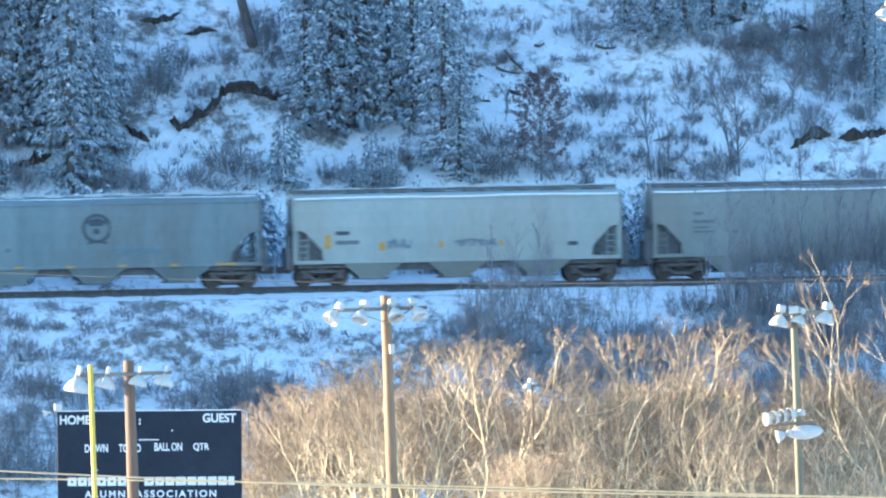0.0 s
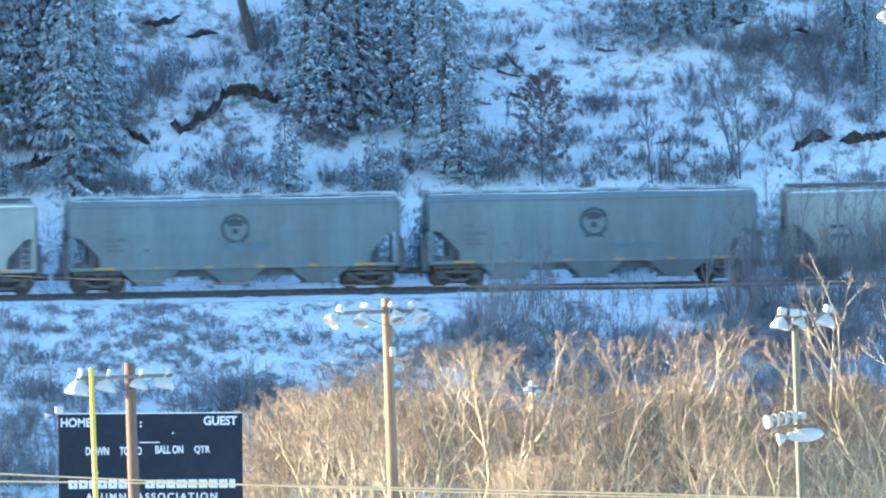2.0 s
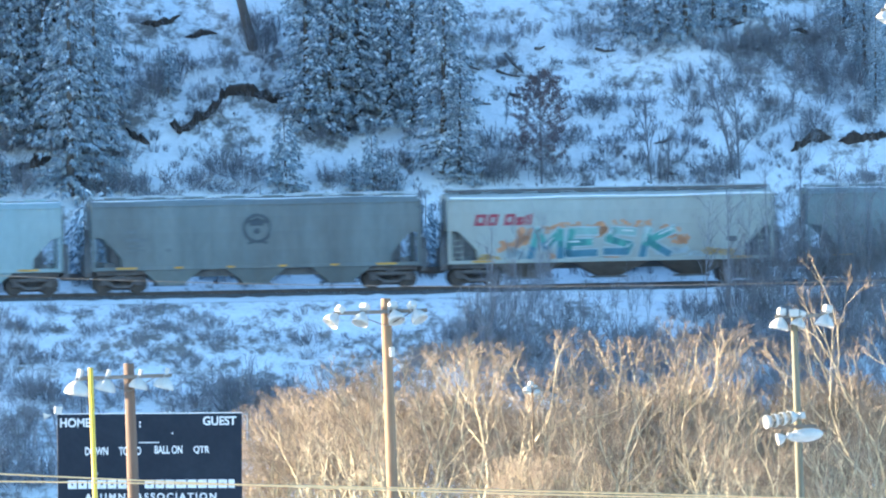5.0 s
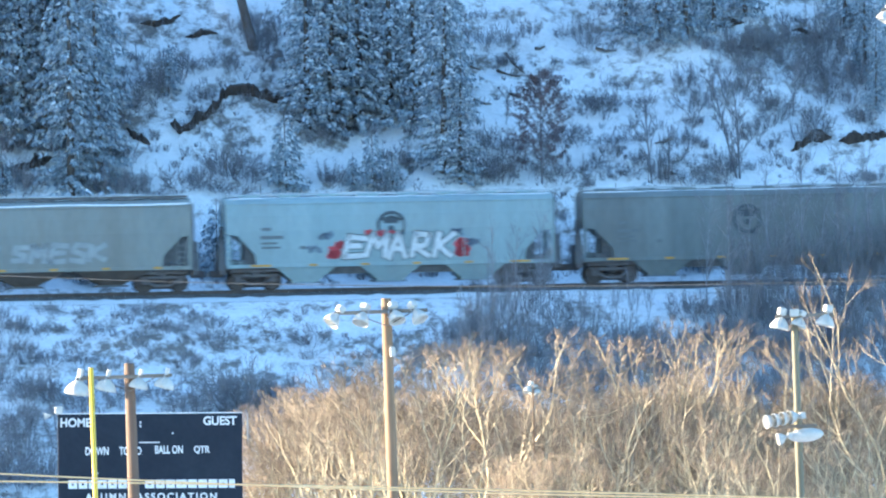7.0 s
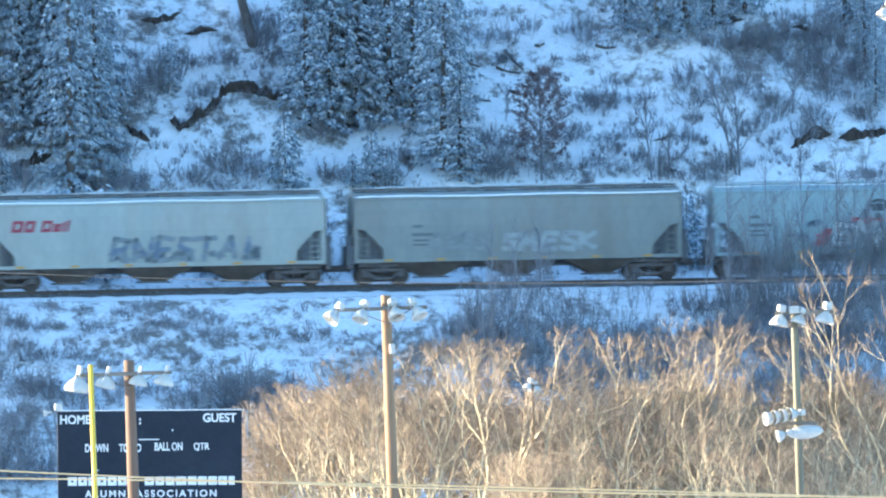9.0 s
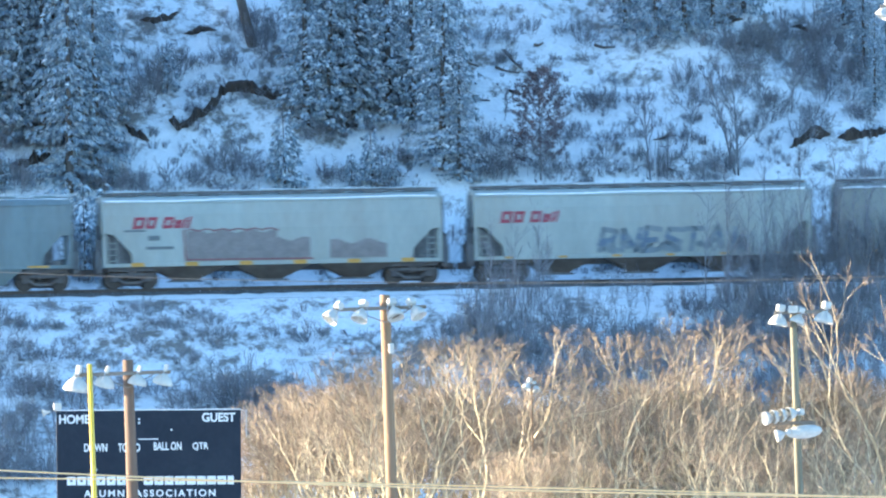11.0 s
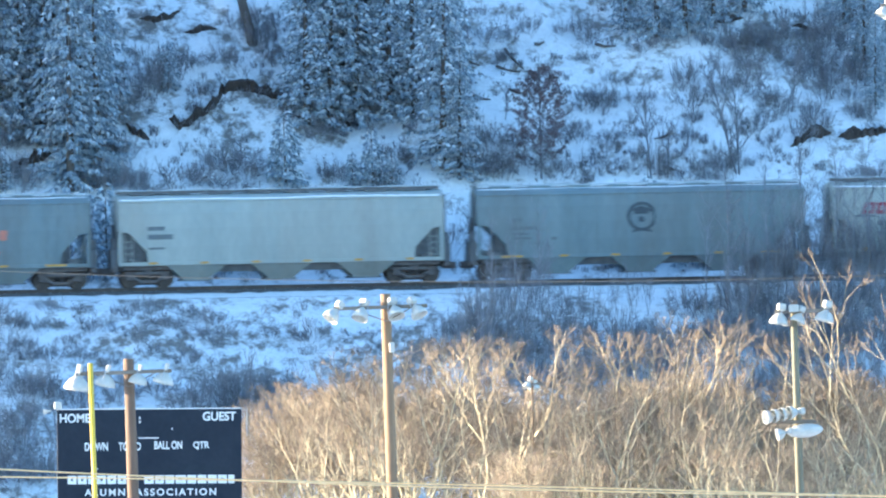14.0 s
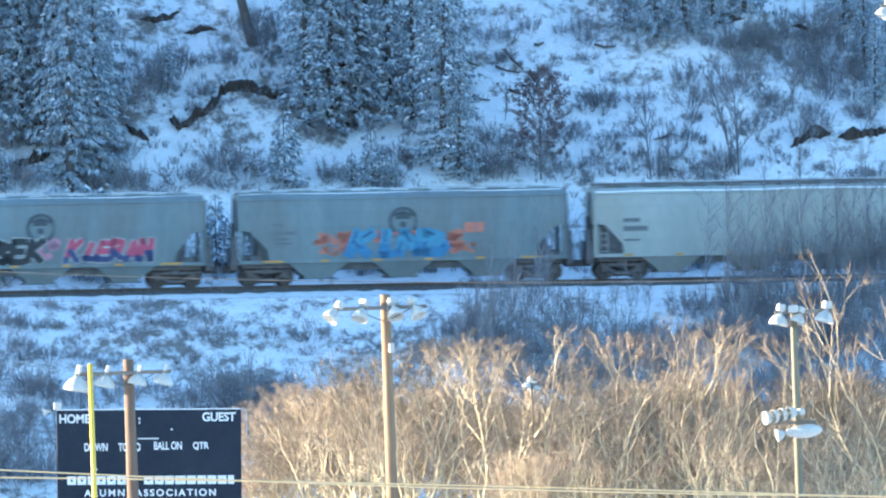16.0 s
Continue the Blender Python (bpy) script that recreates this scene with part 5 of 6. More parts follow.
def piece(parent, forms, x0, x1, z0, z1, seed, tones, edge=None, width=0.3, rim=1.4, streaks=None):
    """Plump letters filled in bands of colour, tones from the top down, with an outline and thin light streaks."""
    st = form_strokes(forms, x0, x1, z0, z1, seed)
    if edge:
        decal("graffiti_outline", [q for s in st for q in ribbon(s, width * rim)], M[edge], parent, 0.022)
    rng = random.Random(seed + 1)
    bands = [[] for _ in tones]
    for s in st:
        for q in ribbon(s, width):
            v = (z1 - sum(z for _, z in q) / len(q)) / (z1 - z0) + rng.uniform(-0.16, 0.16)
            bands[min(len(tones) - 1, max(0, int(v * len(tones))))].append(q)
    for k, (q, tone) in enumerate(zip(bands, tones)):
        if q:
            decal("graffiti", q, M[tone], parent, 0.030 + 0.002 * k, "sprayed graffiti letters")
    if streaks:
        q = []
        for s in st:
            for (ax, az), (bx_, bz_) in zip(s, s[1:]):
                if rng.random() < 0.6:
                    q += ribbon([(ax - 0.05, az + 0.06), ((ax + bx_) / 2 - 0.04, (az + bz_) / 2 + 0.05)], width * 0.24)
        decal("graffiti_outline", q, M[streaks], parent, 0.040)


def cloud(parent, cx, cz, w, h, fill, seed, off=0.016):
    rng = random.Random(seed)
    q = []
    for k in range(22):
        q += disc(cx + rng.uniform(-0.55, 0.55) * w, cz + rng.uniform(-0.42, 0.42) * h, 0, rng.uniform(0.12, 0.34) * h, 10, rng.uniform(0.6, 1.0))
    return decal("graffiti_cloud", q, M[fill], parent, off, "soft sprayed colour patch")


def truck(parent, x):
    """A two-axle truck: side frames with spring nests, bolster, two wheelsets."""
    bm = bmesh.new()
    for s in (-1, 1):
        y0, y1 = sorted((s * 0.92, s * 1.06))
        add_box(bm, -1.15, 1.15, y0, y1, 0.62, 0.80, 0.03)
        add_box(bm, -0.45, 0.45, y0, y1, 0.20, 0.36, 0.03)
        for e in (-1, 1):
            add_rod(bm, (e * 0.95, s * 0.99, 0.66), (e * 0.38, s * 0.99, 0.28), 0.085, 0.085, 6)
            add_box(bm, e * 0.88 - 0.16, e * 0.88 + 0.16, y0 - 0.03, y1 + 0.03, 0.34, 0.68, 0.03)
            for d in (-0.13, 0.13):
                add_rod(bm, (d, s * 0.99, 0.34), (d, s * 0.99, 0.62), 0.07, 0.07, 8)
    add_box(bm, -0.22, 0.22, -1.1, 1.1, 0.60, 0.98, 0.04)
    # solid boxes close the gaps between the wheels
    add_box(bm, -1.12, 1.12, -0.60, 0.60, 0.50, 0.86, 0.05)
    add_box(bm, -1.25, 1.25, -0.52, 0.52, 0.13, 0.5, 0.05)
    tr = part("truck", bm, M["truck"], parent, "dark grimy cast truck frame")
    tr.location = (x, 0, 0)
    for e in (-0.88, 0.88):
        bm = rod_bm((0, -0.95, 0), (0, 0.95, 0), 0.085, 0.085, 10)
        for s in (-1, 1):
            add_rod(bm, (0, s * 0.70, 0), (0, s * 0.83, 0), 0.455, 0.455, 24)
            add_rod(bm, (0, s * 0.66, 0), (0, s * 0.70, 0), 0.49, 0.49, 24)
            add_box(bm, -0.30, 0.30, s * 0.835 - 0.008, s * 0.835 + 0.008, -0.04, 0.04)
        w = part("wheelset", bm, M["rail"], tr, "steel wheels on an axle")
        w.location = (e, 0, 0.46)
    return tr


def hopper_car(kind, half, seed, low):
    """A covered hopper: body, roof gear, end platforms, chutes, trucks."""
    rng = random.Random(seed)
    car = new("hopper_car")
    V, F = body_mesh(half)
    mesh_ob("body", V, F, M[kind], car)
    ribbed = kind in ("grey_car", "dark_car", "pale_car")
    if ribbed:
        z0, z1 = 1.32, 4.26
        rv, rf = [], []
        zs = np.linspace(z0, z1, 7)
        for i, z in enumerate(zs):
            w = wide(z)
            rv += [(-0.03, -w + 0.02, z), (-0.03, -w - 0.022, z), (0.03, -w - 0.022, z), (0.03, -w + 0.02, z)]
            if i:
                q = 4 * i
                rf += [(q - 4, q - 3, q + 1, q), (q - 3, q - 2, q + 2, q + 1), (q - 2, q - 1, q + 3, q + 2)]
        first = mesh_ob("rib", rv, rf, M[kind], car)
        first.location = (-6.7, 0, 0)
        for r in range(10):
            if r:
                share(first, car, pose(-6.7 + 1.489 * r, 0, 0))
            share(first, car, pose(-6.7 + 1.489 * r, 0, 0, 0, 0, 180))
    # eave moulding, side sills, end platforms and posts
    for s in (-1, 1):
        y0, y1 = sorted((s * 1.40, s * 1.475))
        part("eave", box_bm(-half, half, y0, y1, 4.26, 4.32, 0.01), M[kind], car)
        y0, y1 = sorted((s * 1.36, s * 1.47))
        part("side_sill", box_bm(-half + 0.02, half - 0.02, y0, y1, SILL - 0.03, SILL + 0.15, 0.01), M[kind], car)
    for e in (-1, 1):
        part("bolster", box_bm(e * (half - 1.5) - 1.3, e * (half - 1.5) + 1.3, -1.15, 1.15, 0.86, 1.1, 0.03), M["truck"], car)
    part("centre_sill", box_bm(-half - 0.35, half + 0.35, -0.32, 0.32, 0.78, 1.2), M["under"], car, "dark grimy centre sill")
    for e in (-1, 1):
        x0, x1 = sorted((e * (half - 1.3), e * (half + 0.12)))
        part("end_platform", box_bm(x0, x1, -1.35, 1.35, SILL - 0.08, SILL + 0.1, 0.01), M["under"], car)
        for s in (-1, 1):
            bm = bmesh.new()
            xa, xb = sorted((e * (half - 0.20), e * half))
            add_box(bm, xa, xb, s * 1.42 - 0.06, s * 1.42 + 0.06, SILL + 0.1, 4.2, 0.01)
            part("corner_post", bm, M[kind], car)
        bm = bmesh.new()
        for lx in (0.32, 0.72):
            add_rod(bm, (e * (half - lx), -1.40, SILL + 0.1), (e * (half - lx), -1.40, 2.65), 0.03, 0.025, 6)
        for r in range(4):
            add_rod(bm, (e * (half - 0.32), -1.40, 1.4 + 0.3 * r), (e * (half - 0.72), -1.40, 1.4 + 0.3 * r), 0.018, 0.018, 6)
        part("ladder", bm, M[kind], car)
        bm = bmesh.new()
        for yy in (-1.38, 1.38):
            add_rod(bm, (e * (half + 0.30), yy, 1.1), (e * (half + 0.30), yy, 2.45), 0.022, 0.022, 6)
            add_rod(bm, (e * (half + 0.02), yy, 2.42), (e * (half + 0.30), yy, 2.42), 0.022, 0.022, 6)
        add_rod(bm, (e * (half + 0.30), -1.38, 2.42), (e * (half + 0.30), 1.38, 2.42), 0.022, 0.022, 6)
        add_rod(bm, (e * (half + 0.12), -1.0, 1.1), (e * (half + 0.12), -1.0, 4.4), 0.03, 0.03, 6)
        add_rod(bm, (e * (half + 0.12), -0.6, 1.1), (e * (half + 0.12), -0.6, 4.4), 0.03, 0.03, 6)
        for r in range(9):
            add_rod(bm, (e * (half + 0.12), -1.0, 1.4 + 0.33 * r), (e * (half + 0.12), -0.6, 1.4 + 0.33 * r), 0.02, 0.02, 6)
        part("end_railing", bm, M["under"], car)
        # dark plate filling the end bay; its colour stands in for shade
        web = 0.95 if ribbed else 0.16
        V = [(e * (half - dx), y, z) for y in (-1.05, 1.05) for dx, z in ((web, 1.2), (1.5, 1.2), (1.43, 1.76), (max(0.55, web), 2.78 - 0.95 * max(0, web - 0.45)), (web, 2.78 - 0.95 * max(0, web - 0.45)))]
        mesh_ob("slope_web", V, [(0, 1, 2, 3, 4), (9, 8, 7, 6, 5), (0, 5, 6, 1), (1, 6, 7, 2), (2, 7, 8, 3), (3, 8, 9, 4), (4, 9, 5, 0)], M["under"], car, "dark end plate painting the shade under the slope sheet")
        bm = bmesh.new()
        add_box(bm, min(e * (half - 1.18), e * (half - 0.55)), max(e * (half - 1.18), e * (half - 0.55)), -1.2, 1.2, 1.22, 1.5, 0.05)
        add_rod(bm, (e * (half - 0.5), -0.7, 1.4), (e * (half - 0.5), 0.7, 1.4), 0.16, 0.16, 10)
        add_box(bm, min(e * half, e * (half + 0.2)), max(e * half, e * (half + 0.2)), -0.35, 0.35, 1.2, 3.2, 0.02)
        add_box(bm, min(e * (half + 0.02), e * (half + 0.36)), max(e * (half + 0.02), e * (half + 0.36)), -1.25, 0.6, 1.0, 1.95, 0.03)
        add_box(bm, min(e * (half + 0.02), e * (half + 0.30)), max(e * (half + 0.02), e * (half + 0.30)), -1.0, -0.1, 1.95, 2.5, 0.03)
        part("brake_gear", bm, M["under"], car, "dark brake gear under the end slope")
        bm = box_bm(min(e * half, e * (half + 0.76)), max(e * half, e * (half + 0.76)), -0.17, 0.17, 0.66, 1.0, 0.03)
        add_box(bm, min(e * half, e * (half + 0.34)), max(e * half, e * (half + 0.34)), -1.2, 1.2, 0.80, 1.06, 0.03)
        add_rod(bm, (e * (half + 0.45), -0.25, 0.8), (e * (half + 0.7), -0.3, 0.35), 0.025, 0.025, 6)
        part("coupler", bm, M["truck"], car)
    # chutes flush with the sides, a dark box painting recess shade, sliding gates below
    steep = low == "chute_rust"
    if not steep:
        part("under_sheet", box_bm(-half + 3.2, half - 3.2, -1.0, 1.0, 0.72, SILL - 0.02), M["under"], car, "under sheet painted dark for the shade between the chutes")
    for cx in (-4.3, 0.0, 4.3):
        bm = bmesh.new()
        top, bot = ((1.95, 1.34), (0.62, 0.62)) if steep else ((1.5, 1.38), (0.68, 1.12))
        a = [bm.verts.new((cx + sx * top[0], sy * top[1], SILL - 0.03)) for sx, sy in ((-1, -1), (1, -1), (1, 1), (-1, 1))]
        b = [bm.verts.new((cx + sx * bot[0], sy * bot[1], 0.40)) for sx, sy in ((-1, -1), (1, -1), (1, 1), (-1, 1))]
        c = [bm.verts.new((v.co.x, v.co.y, 0.31)) for v in b]
        for u, v in ((a, b), (b, c)):
            for k in range(4):
                bm.faces.new((u[k], u[(k + 1) % 4], v[(k + 1) % 4], v[k]))
        bm.faces.new(c)
        chute = part("chute", bm, M[low], car)
        part("gate", box_bm(cx - 0.84, cx + 0.84, -0.7, 0.7, 0.28, 0.37, 0.01), M["under"], chute)
    # roof walk, hatches and snow
    part("roof_walk", box_bm(-half + 0.1, half - 0.1, -0.42, 0.42, 4.70, 4.80 if ribbed else 4.87, 0.01), M[kind if ribbed else "under"], car, "roof walkway with hatches")
    for r in range(8):
        hx = -half + 1.3 + r * (2 * half - 2.6) / 7
        part("hatch", box_bm(hx - 0.55, hx + 0.55, -0.62, -0.44, 4.62, 4.76, 0.02), M[kind if ribbed else "under"], car)
    V, F = [], []
    for i, x in enumerate(np.arange(-half + 0.1, half - 0.05, 0.22)):
        t = 0.015 + 0.03 * rng.random() + 0.03 * math.sin(x * 1.7 + seed)
        t = max(t, -0.01)
        e = rng.uniform(0.0, 0.03)
        top = 4.80 if ribbed else 4.87
        V += [(x, -0.47 - e, top - (0.09 if ribbed else 0.02) - e), (x, -0.46, top + t), (x, 0.44, top + t), (x, 0.47, top - 0.03)]
        if i:
            q = 4 * i
            F += [(q - 4, q, q + 1, q - 3), (q - 3, q + 1, q + 2, q - 2), (q - 2, q + 2, q + 3, q - 1)]
    mesh_ob("roof_snow", V, F, M["roof_snow"], car, "snow lying along the roof walk", True)
    V, F = [], []
    n = 0
    for i, x in enumerate(np.arange(-half + 0.15, half - 0.1, 0.2)):
        g = 0.5 + 0.5 * math.sin(x * 0.8 + seed * 1.3) + rng.uniform(-0.25, 0.25)
        lo = 4.34 + (0.0 if not ribbed else 0.10) + 0.05 * (1 - min(1, max(0, g)))
        hi = lo + (0.065 if not ribbed else 0.01 + 0.03 * max(0, min(1, g)))
        if ribbed:
            lo, hi = lo + 0.12, hi + 0.12
        V += [(x, -wide(lo) - 0.004, lo), (x, -wide(lo) - 0.3 * (hi - lo), lo + 0.3 * (hi - lo)), (x, -wide(hi) - 0.02, hi + 0.02), (x, -wide(hi) + 0.03, hi)]
        if i:
            q = 4 * i
            F += [(q - 4, q, q + 1, q - 3), (q - 3, q + 1, q + 2, q - 2), (q - 2, q + 2, q + 3, q - 1)]
    mesh_ob("shoulder_snow", V, F, M["snow"], car, "strip of snow on the roof shoulder", True)
    truck(car, -half + 1.5)
    truck(car, half - 1.5)
    return car


def emblem(car, x=0.05):
    z = 3.2
    q = disc(x, z, 0.58, 0.75) + disc(x - 0.02, z - 0.14, 0, 0.16, 14) + patch(x - 0.40, x + 0.34, z + 0.12, z + 0.44, 0.1)
    q += ribbon([(x - 0.5, z + 0.3), (x, z + 0.5), (x + 0.5, z + 0.28)], 0.10)
    q += ribbon([(x - 0.45, z - 0.74), (x - 0.2, z - 0.68)], 0.12) + ribbon([(x + 0.2, z - 0.68), (x + 0.45, z - 0.74)], 0.12)
    decal("emblem", q, M["emblem_black"], car, 0.012, "round black painted emblem")


def data_bars(car, x, mat="mark_grey", z=3.05, wide_by=1.15):
    """Unreadable stencilled car data as plain bars."""
    for dx, w, dz, h in ((0.05, 0.5, 0.0, 0.16), (0.0, wide_by, -0.42, 0.17), (0.05, 0.8, -0.68, 0.10), (0.05, 0.95, -0.9, 0.10), (2.0, 0.3, -0.95, 0.16)):
        decal("stencil_bar", patch(x + dx, x + dx + w, z + dz, z + dz + h), M[mat], car, 0.012)


def markers(car, half, n=6, long_ends=True, z=1.15, tall=0.10):
    for k in range(n):
        x = (-half + 1.75) + k * (2 * half - 3.5) / (n - 1)
        w = 0.52 if long_ends and k in (0, n - 1) else 0.32 if tall > 0.15 else 0.2
        part("reflector", box_bm(x - w, x + w, -1.50, -1.471, z, z + tall), M["marker_yellow"], car, "yellow reflective marker")


def brand(car, x, z):
    """The railway's red name as plain slanted blocks."""
    for dx, w, h in ((0.0, 0.56, 0.58), (0.66, 0.5, 0.58), (1.5, 0.52, 0.58), (2.1, 0.38, 0.42), (2.55, 0.13, 0.52), (2.76, 0.13, 0.58)):
        q = patch(x + dx, x + dx + w, z, z + h, 0.25)
        if w > 0.3:
            a, b = 0.16, h - 0.15
            q = patch(x + dx, x + dx + w, z, z + a, 0.25) + patch(x + dx + 0.25 * b, x + dx + w + 0.25 * b, z + b, z + h, 0.25)
            q += patch(x + dx + 0.25 * a, x + dx + 0.17 + 0.25 * a, z + a, z + b, 0.25) + patch(x + dx + w - 0.17 + 0.25 * a, x + dx + w + 0.25 * a, z + a, z + b, 0.25)
        decal("name_block", q, M["brand_red"], car, 0.014, "red painted name block")


SPECS = [  # paint, centre at the start, half length
    ("beige_car", 18.75, HALF), ("cream_car", 0.60, HALF), ("grey_car", -17.58, HALF), ("grey_car", -35.66, HALF),
    ("cream_car", -53.9, HALF), ("dark_car", -71.8, HALF), ("pale_car", -89.8, HALF), ("beige_car", -108.05, HALF),
    ("cream_car", -126.3, 8.6), ("cream_car", -145.0, 8.6), ("grey_car", -163.3, HALF), ("cream_car", -181.45, 8.25),
    ("grey_car", -199.3, HALF), ("grey_car", -217.5, HALF)]
LABELS = ["beige covered hopper car with dark stencilled data", "cream covered hopper car with yellow patches and faint scrawl", "grey ribbed hopper car with a round black emblem", "grey ribbed hopper car with a round emblem and yellow markers",
          "cream hopper car with red lettering and teal orange graffiti", "dull grey ribbed hopper car with a round emblem", "pale grey hopper car with white and red graffiti", "beige hopper car with faint white graffiti",
          "cream hopper car with red lettering and slate graffiti", "cream hopper car with red lettering over brown painted-out patches", "grey ribbed hopper car with emblem and yellow markers", "plain cream hopper car with dark stencilled data",
          "grey hopper car with blue and orange graffiti", "grey hopper car with crimson and black graffiti"]
cars = []
for i, (kind, x0, half) in enumerate(SPECS):
    car = hopper_car(kind, half, 300 + i, "chute_rust" if i in (4, 7, 8, 9) else "beige_car" if kind in ("cream_car", "beige_car") else kind)
    car.matrix_basis = on_track(x0)
    tagged(car, LABELS[i], "freight car", "hopper cars of the train")
    if kind in ("grey_car", "dark_car", "pale_car"):
        emblem(car)
        data_bars(car, -6.6)
        markers(car, half)
    cars.append(car)
c = cars[0]
data_bars(c, -6.3, z=3.3)
c = cars[1]
decal("stencil_bar", patch(-6.2, -5.5, 2.62, 2.82), M["emblem_black"], c, 0.012)
decal("stencil_bar", patch(-6.2, -5.0, 2.15, 2.35), M["mark_grey"], c, 0.012)
for x, w, z0, z1 in ((-6.75, 0.30, 1.95, 2.65), (-4.0, 0.3, 1.8, 2.25), (-0.95, 0.2, 1.9, 2.25), (2.1, 0.18, 1.95, 2.2)):
    decal("painted_mark", patch(x, x + w, z0, z1), M["marker_yellow"], c, 0.012, "yellow painted patch")
spray(c, -3.6, -2.4, 1.9, 2.4, 3, 5, "spray_slate", None, 0.05)
spray(c, -0.2, 2.0, 1.95, 2.35, 4, 6, "spray_slate", None, 0.06)
decal("stencil_bar", patch(5.6, 6.1, 1.9, 2.1), M["emblem_black"], c, 0.012)
spray(cars[2], 0.9, 3.2, 1.8, 2.3, 4, 690, "spray_haze", None, 0.07)
spray(cars[3], -0.6, 2.0, 2.0, 2.6, 4, 691, "spray_haze", None, 0.09)
c = cars[4]
brand(c, -7.0, 3.1)
for k, (x, z, w, h) in enumerate(((-5.2, 2.05, 0.9, 0.5), (-4.4, 2.5, 0.7, 0.7), (-3.2, 2.85, 1.0, 0.5), (-1.9, 3.0, 1.6, 0.4), (-0.6, 2.85, 0.5, 0.7), (1.0, 3.1, 1.9, 0.35), (2.9, 2.65, 0.9, 0.6), (3.5, 2.3, 0.8, 0.5), (-2.9, 1.5, 0.5, 0.3), (0.0, 1.5, 0.6, 0.3))):
    cloud(c, x, z, w, h, "spray_orange", 700 + k)
for k, (x, z, w, h) in enumerate(((-4.9, 1.7, 0.8, 0.6), (-4.4, 1.45, 1.6, 0.25), (-1.0, 1.45, 3.0, 0.22), (3.0, 1.7, 1.6, 0.5), (4.2, 1.5, 1.0, 0.3))):
    cloud(c, x, z, w, h, "spray_ice", 712 + k)
piece(c, "mesk", -4.3, 3.2, 1.45, 2.95, 701, ("spray_mint", "spray_green", "spray_teal", "spray_steel"), "spray_ice", 0.34, 1.45, "spray_white")
for k, (x, z) in enumerate(((-6.5, 1.5), (-6.0, 1.42), (4.9, 1.62), (5.5, 1.58), (6.1, 1.55))):
    cloud(c, x, z, 0.5, 0.34, "spray_amber", 760 + k)
markers(c, HALF, 2)
decal("stencil_bar", patch(5.9, 6.4, 2.1, 2.35), M["emblem_black"], c, 0.012)
c = cars[6]
for k, (x, z, w, h) in enumerate(((-2.9, 1.95, 0.4, 0.7), (-2.6, 2.3, 0.3, 0.4), (3.6, 2.1, 0.4, 0.8), (3.7, 1.85, 0.4, 0.5), (-0.2, 2.85, 0.9, 0.3), (-1.1, 2.9, 0.3, 0.25))):
    cloud(c, x, z, w, h, "spray_red", 720 + k)
for k, (x, z) in enumerate(((-3.3, 2.75), (3.3, 2.85), (-3.9, 2.1), (4.2, 2.3))):
    cloud(c, x, z, 0.6, 0.35, "spray_slate", 730 + k)
piece(c, "emark", -2.5, 3.2, 1.55, 2.85, 731, ("spray_white", "spray_white"), "spray_black", 0.27, 1.3)
c = cars[7]
spray(c, -4.6, -1.5, 1.75, 2.6, "aess", 740, "spray_mist", "spray_smoke", 0.2, rim=1.4)
spray(c, -0.9, 4.0, 1.65, 2.6, "smesk", 741, "spray_ghost", "spray_mist", 0.24, rim=1.4)
markers(c, HALF, 6, False)
data_bars(c, -5.4, z=2.9)
c = cars[8]
brand(c, -7.3, 3.05)
for k, (x, z, w, h) in enumerate(((-1.9, 1.75, 0.8, 0.6), (-0.2, 1.9, 1.3, 0.5), (1.4, 1.75, 1.0, 0.5), (3.0, 1.8, 1.0, 0.4), (5.0, 1.85, 0.5, 0.7))):
    cloud(c, x, z, w, h, "spray_smoke", 752 + k)
piece(c, "rnestai", -2.3, 5.2, 1.45, 2.7, 756, ("spray_smoke", "spray_slate", "spray_smoke"), None, 0.26)
markers(c, 8.6, 6, False)
c = cars[9]
brand(c, -7.1, 3.1)
blot = []
for k in range(26):
    x = -4.35 + 0.24 * k
    top = 2.92 + 0.10 * math.sin(k * 1.1) - (0.45 if k > 18 else 0.0)
    blot += patch(x, x + 0.245, 1.46 + 0.04 * math.sin(k * 0.8), top)
for k in range(12):
    x = 2.9 + 0.24 * k
    blot += patch(x, x + 0.245, 1.46, 2.30 + 0.12 * math.sin(k * 0.9 + 1))
decal("graffiti_cloud", blot, M["spray_brown"], c, 0.016, "brown painted-out patch")
decal("graffiti_outline", [q for k in range(6) for q in ribbon([(-4.5 + 0.8 * k, 2.95), (-4.1 + 0.8 * k, 3.05), (-3.7 + 0.8 * k, 2.92)], 0.06)] + ribbon([(-4.5, 2.95), (-4.4, 1.5), (2.0, 1.46)], 0.09), M["spray_maroon"], c, 0.034)
decal("stencil_bar", patch(-7.5, -6.4, 2.95, 3.05) + patch(-6.3, -5.7, 2.5, 2.75) + patch(-6.4, -5.0, 2.05, 2.2), M["mark_grey"], c, 0.012)
markers(c, 8.6, 6, False, 1.1, 0.2)
c = cars[11]
decal("stencil_bar", patch(-6.75, -5.9, 2.95, 3.15) + patch(-6.75, -5.5, 2.5, 2.75) + patch(-6.7, -5.9, 2.0, 2.1), M["mark_grey"], c, 0.012)
markers(c, 8.25, 6, False)
c = cars[12]
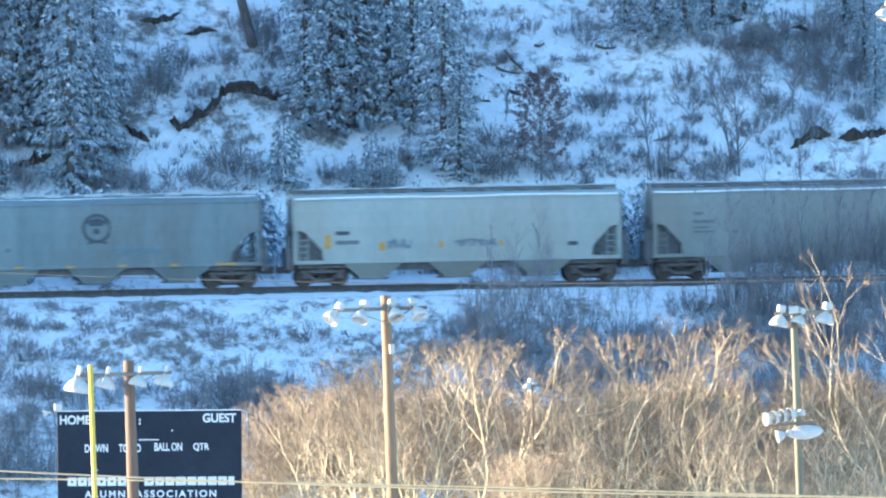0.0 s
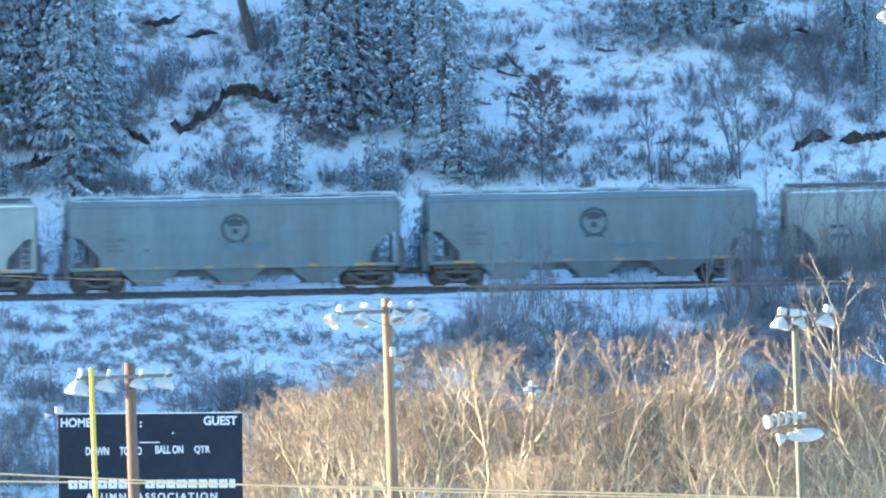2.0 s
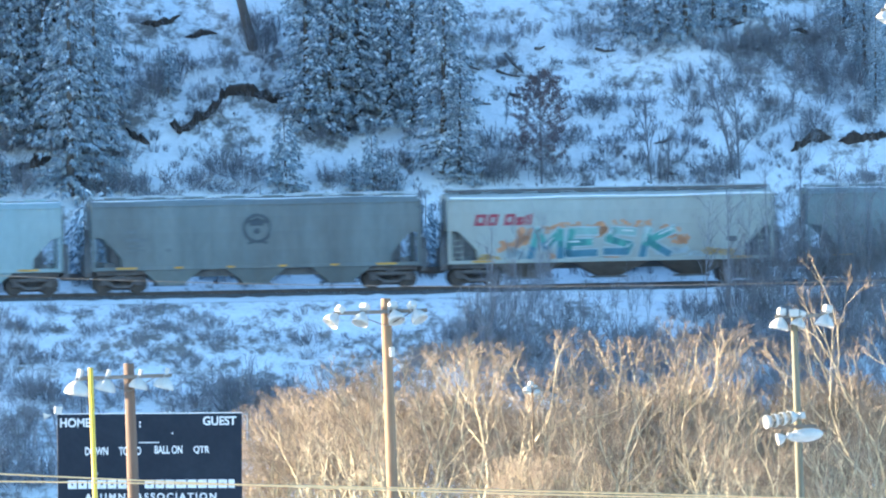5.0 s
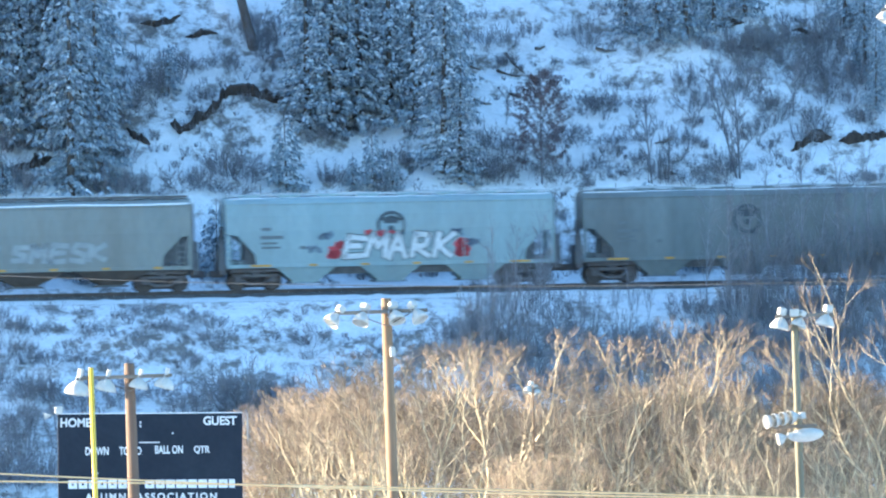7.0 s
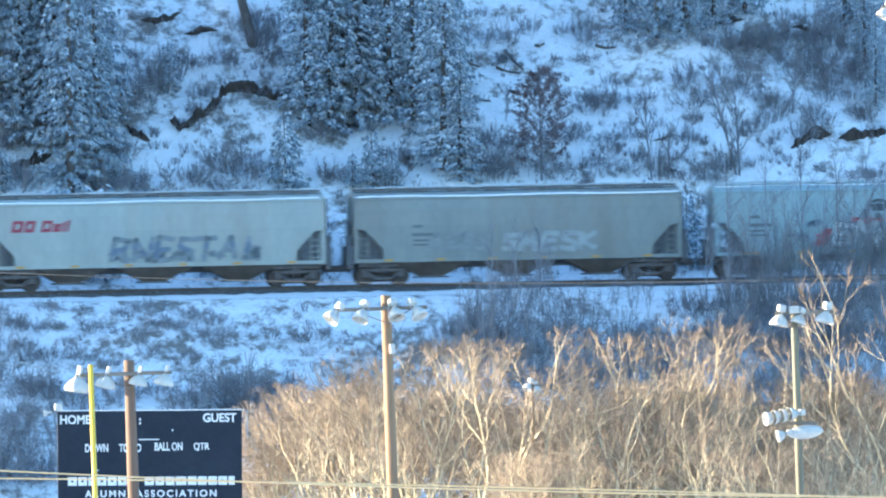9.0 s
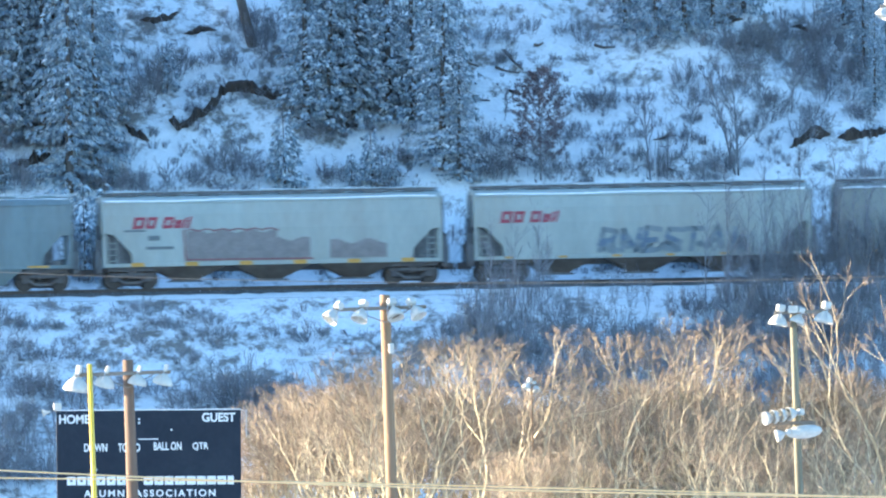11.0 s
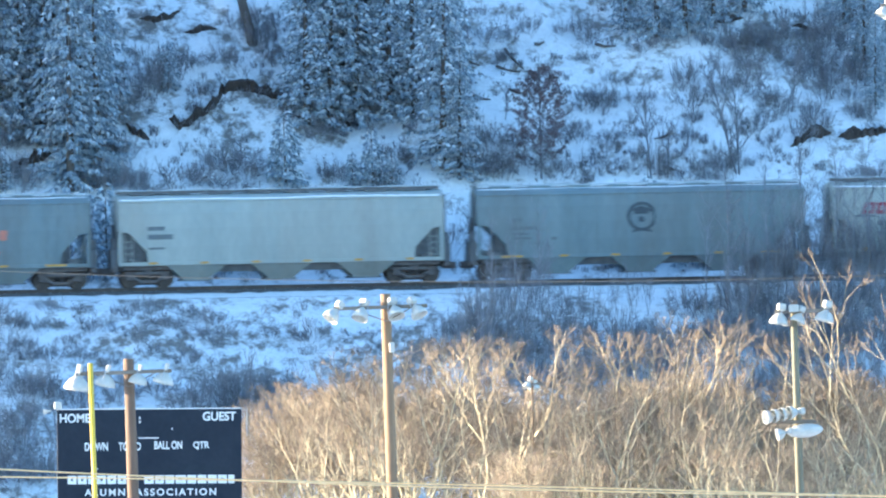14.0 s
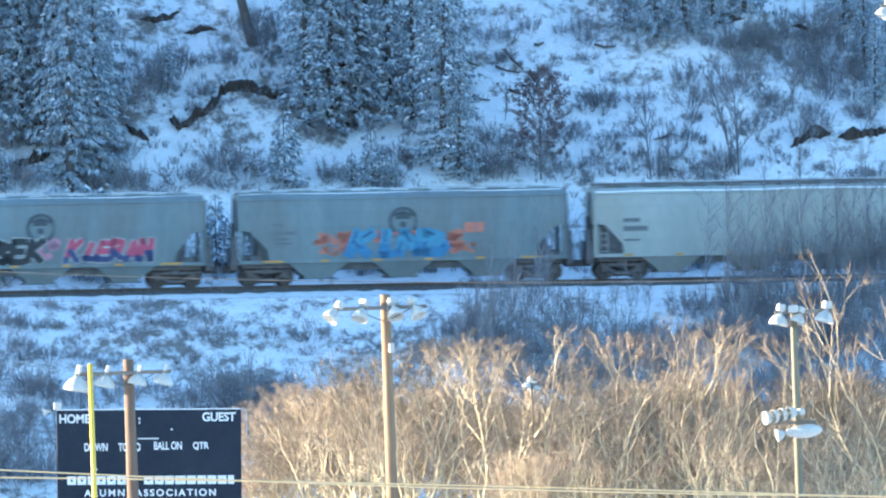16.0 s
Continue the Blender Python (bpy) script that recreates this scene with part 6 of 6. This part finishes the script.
for k, (x, z, w, h) in enumerate(((-3.9, 2.4, 0.8, 0.6), (-3.5, 1.8, 1.4, 0.5), (-2.9, 2.3, 0.6, 0.8), (2.6, 2.2, 0.7, 0.9), (3.2, 1.85, 1.2, 0.5), (0.1, 2.6, 0.8, 0.4), (-1.0, 2.5, 0.6, 0.6))):
    cloud(c, x, z, w, h, "spray_vermilion", 800 + k)
piece(c, "kinb", -2.8, 2.3, 1.5, 2.75, 811, ("spray_sky", "spray_sky", "spray_azure"), "spray_azure", 0.5, 1.15, "spray_blue")
decal("painted_mark", patch(3.1, 4.1, 2.6, 3.1, 0.1), M["spray_vermilion"], c, 0.014)
c = cars[13]
piece(c, "sebek", -4.1, 0.1, 1.5, 2.6, 820, ("spray_black", "spray_black"), "spray_faint", 0.34, 1.3)
cloud(c, 0.1, 2.1, 1.2, 0.9, "spray_pink", 821)
piece(c, "kieran", 1.2, 5.7, 1.5, 2.55, 823, ("spray_crimson", "spray_crimson", "spray_navy"), "spray_faint", 0.29, 1.35)


# ---- what moves: the train runs along the track
TRAIN = [(0.0, 0.0), (0.5, 6.239), (1.0, 12.434), (1.5, 18.72), (2.0, 24.989), (2.5, 31.158),
    (3.0, 37.437), (3.5, 43.593), (4.0, 49.846), (6.5, 80.768), (7.0, 86.989), (7.5, 93.131),
    (8.0, 99.25), (8.5, 105.513), (9.0, 111.687), (11.5, 142.476), (12.0, 148.638), (12.5, 154.811),
    (13.0, 160.895), (13.5, 167.124), (14.0, 173.172), (14.5, 179.272), (15.0, 185.423), (15.5, 191.123),
    (16.0, 197.144)]


WHEEL_R = 0.46


def motions():
    """Cars run along the track; every wheelset rolls as far as the train goes."""
    times = [t for t, _ in TRAIN]
    run = [s for _, s in TRAIN]
    master = {}
    for car in cars:
        for bogie in car.children:
            if not bogie.name.startswith("truck"):
                continue
            for w in bogie.children:
                x = round(w.location.x, 2)
                if x not in master:
                    rows = []
                    for f in range(481):
                        turn = math.degrees(float(np.interp(f / 30, times, run)) / WHEEL_R)
                        rows.append((f / 30, pose(x, 0, WHEEL_R, 0, turn % 360, 0)))
                    walk(w, rows)
                    master[x] = w
                else:
                    w.rotation_mode = "QUATERNION"
                    keys = w.animation_data_create()
                    keys.action = master[x].animation_data.action
                    keys.action_slot = master[x].animation_data.action_slot
    for car, (kind, x0, half) in zip(cars, SPECS):
        walk(car, [(t, on_track(x0 + s)) for t, s in TRAIN])


motions()
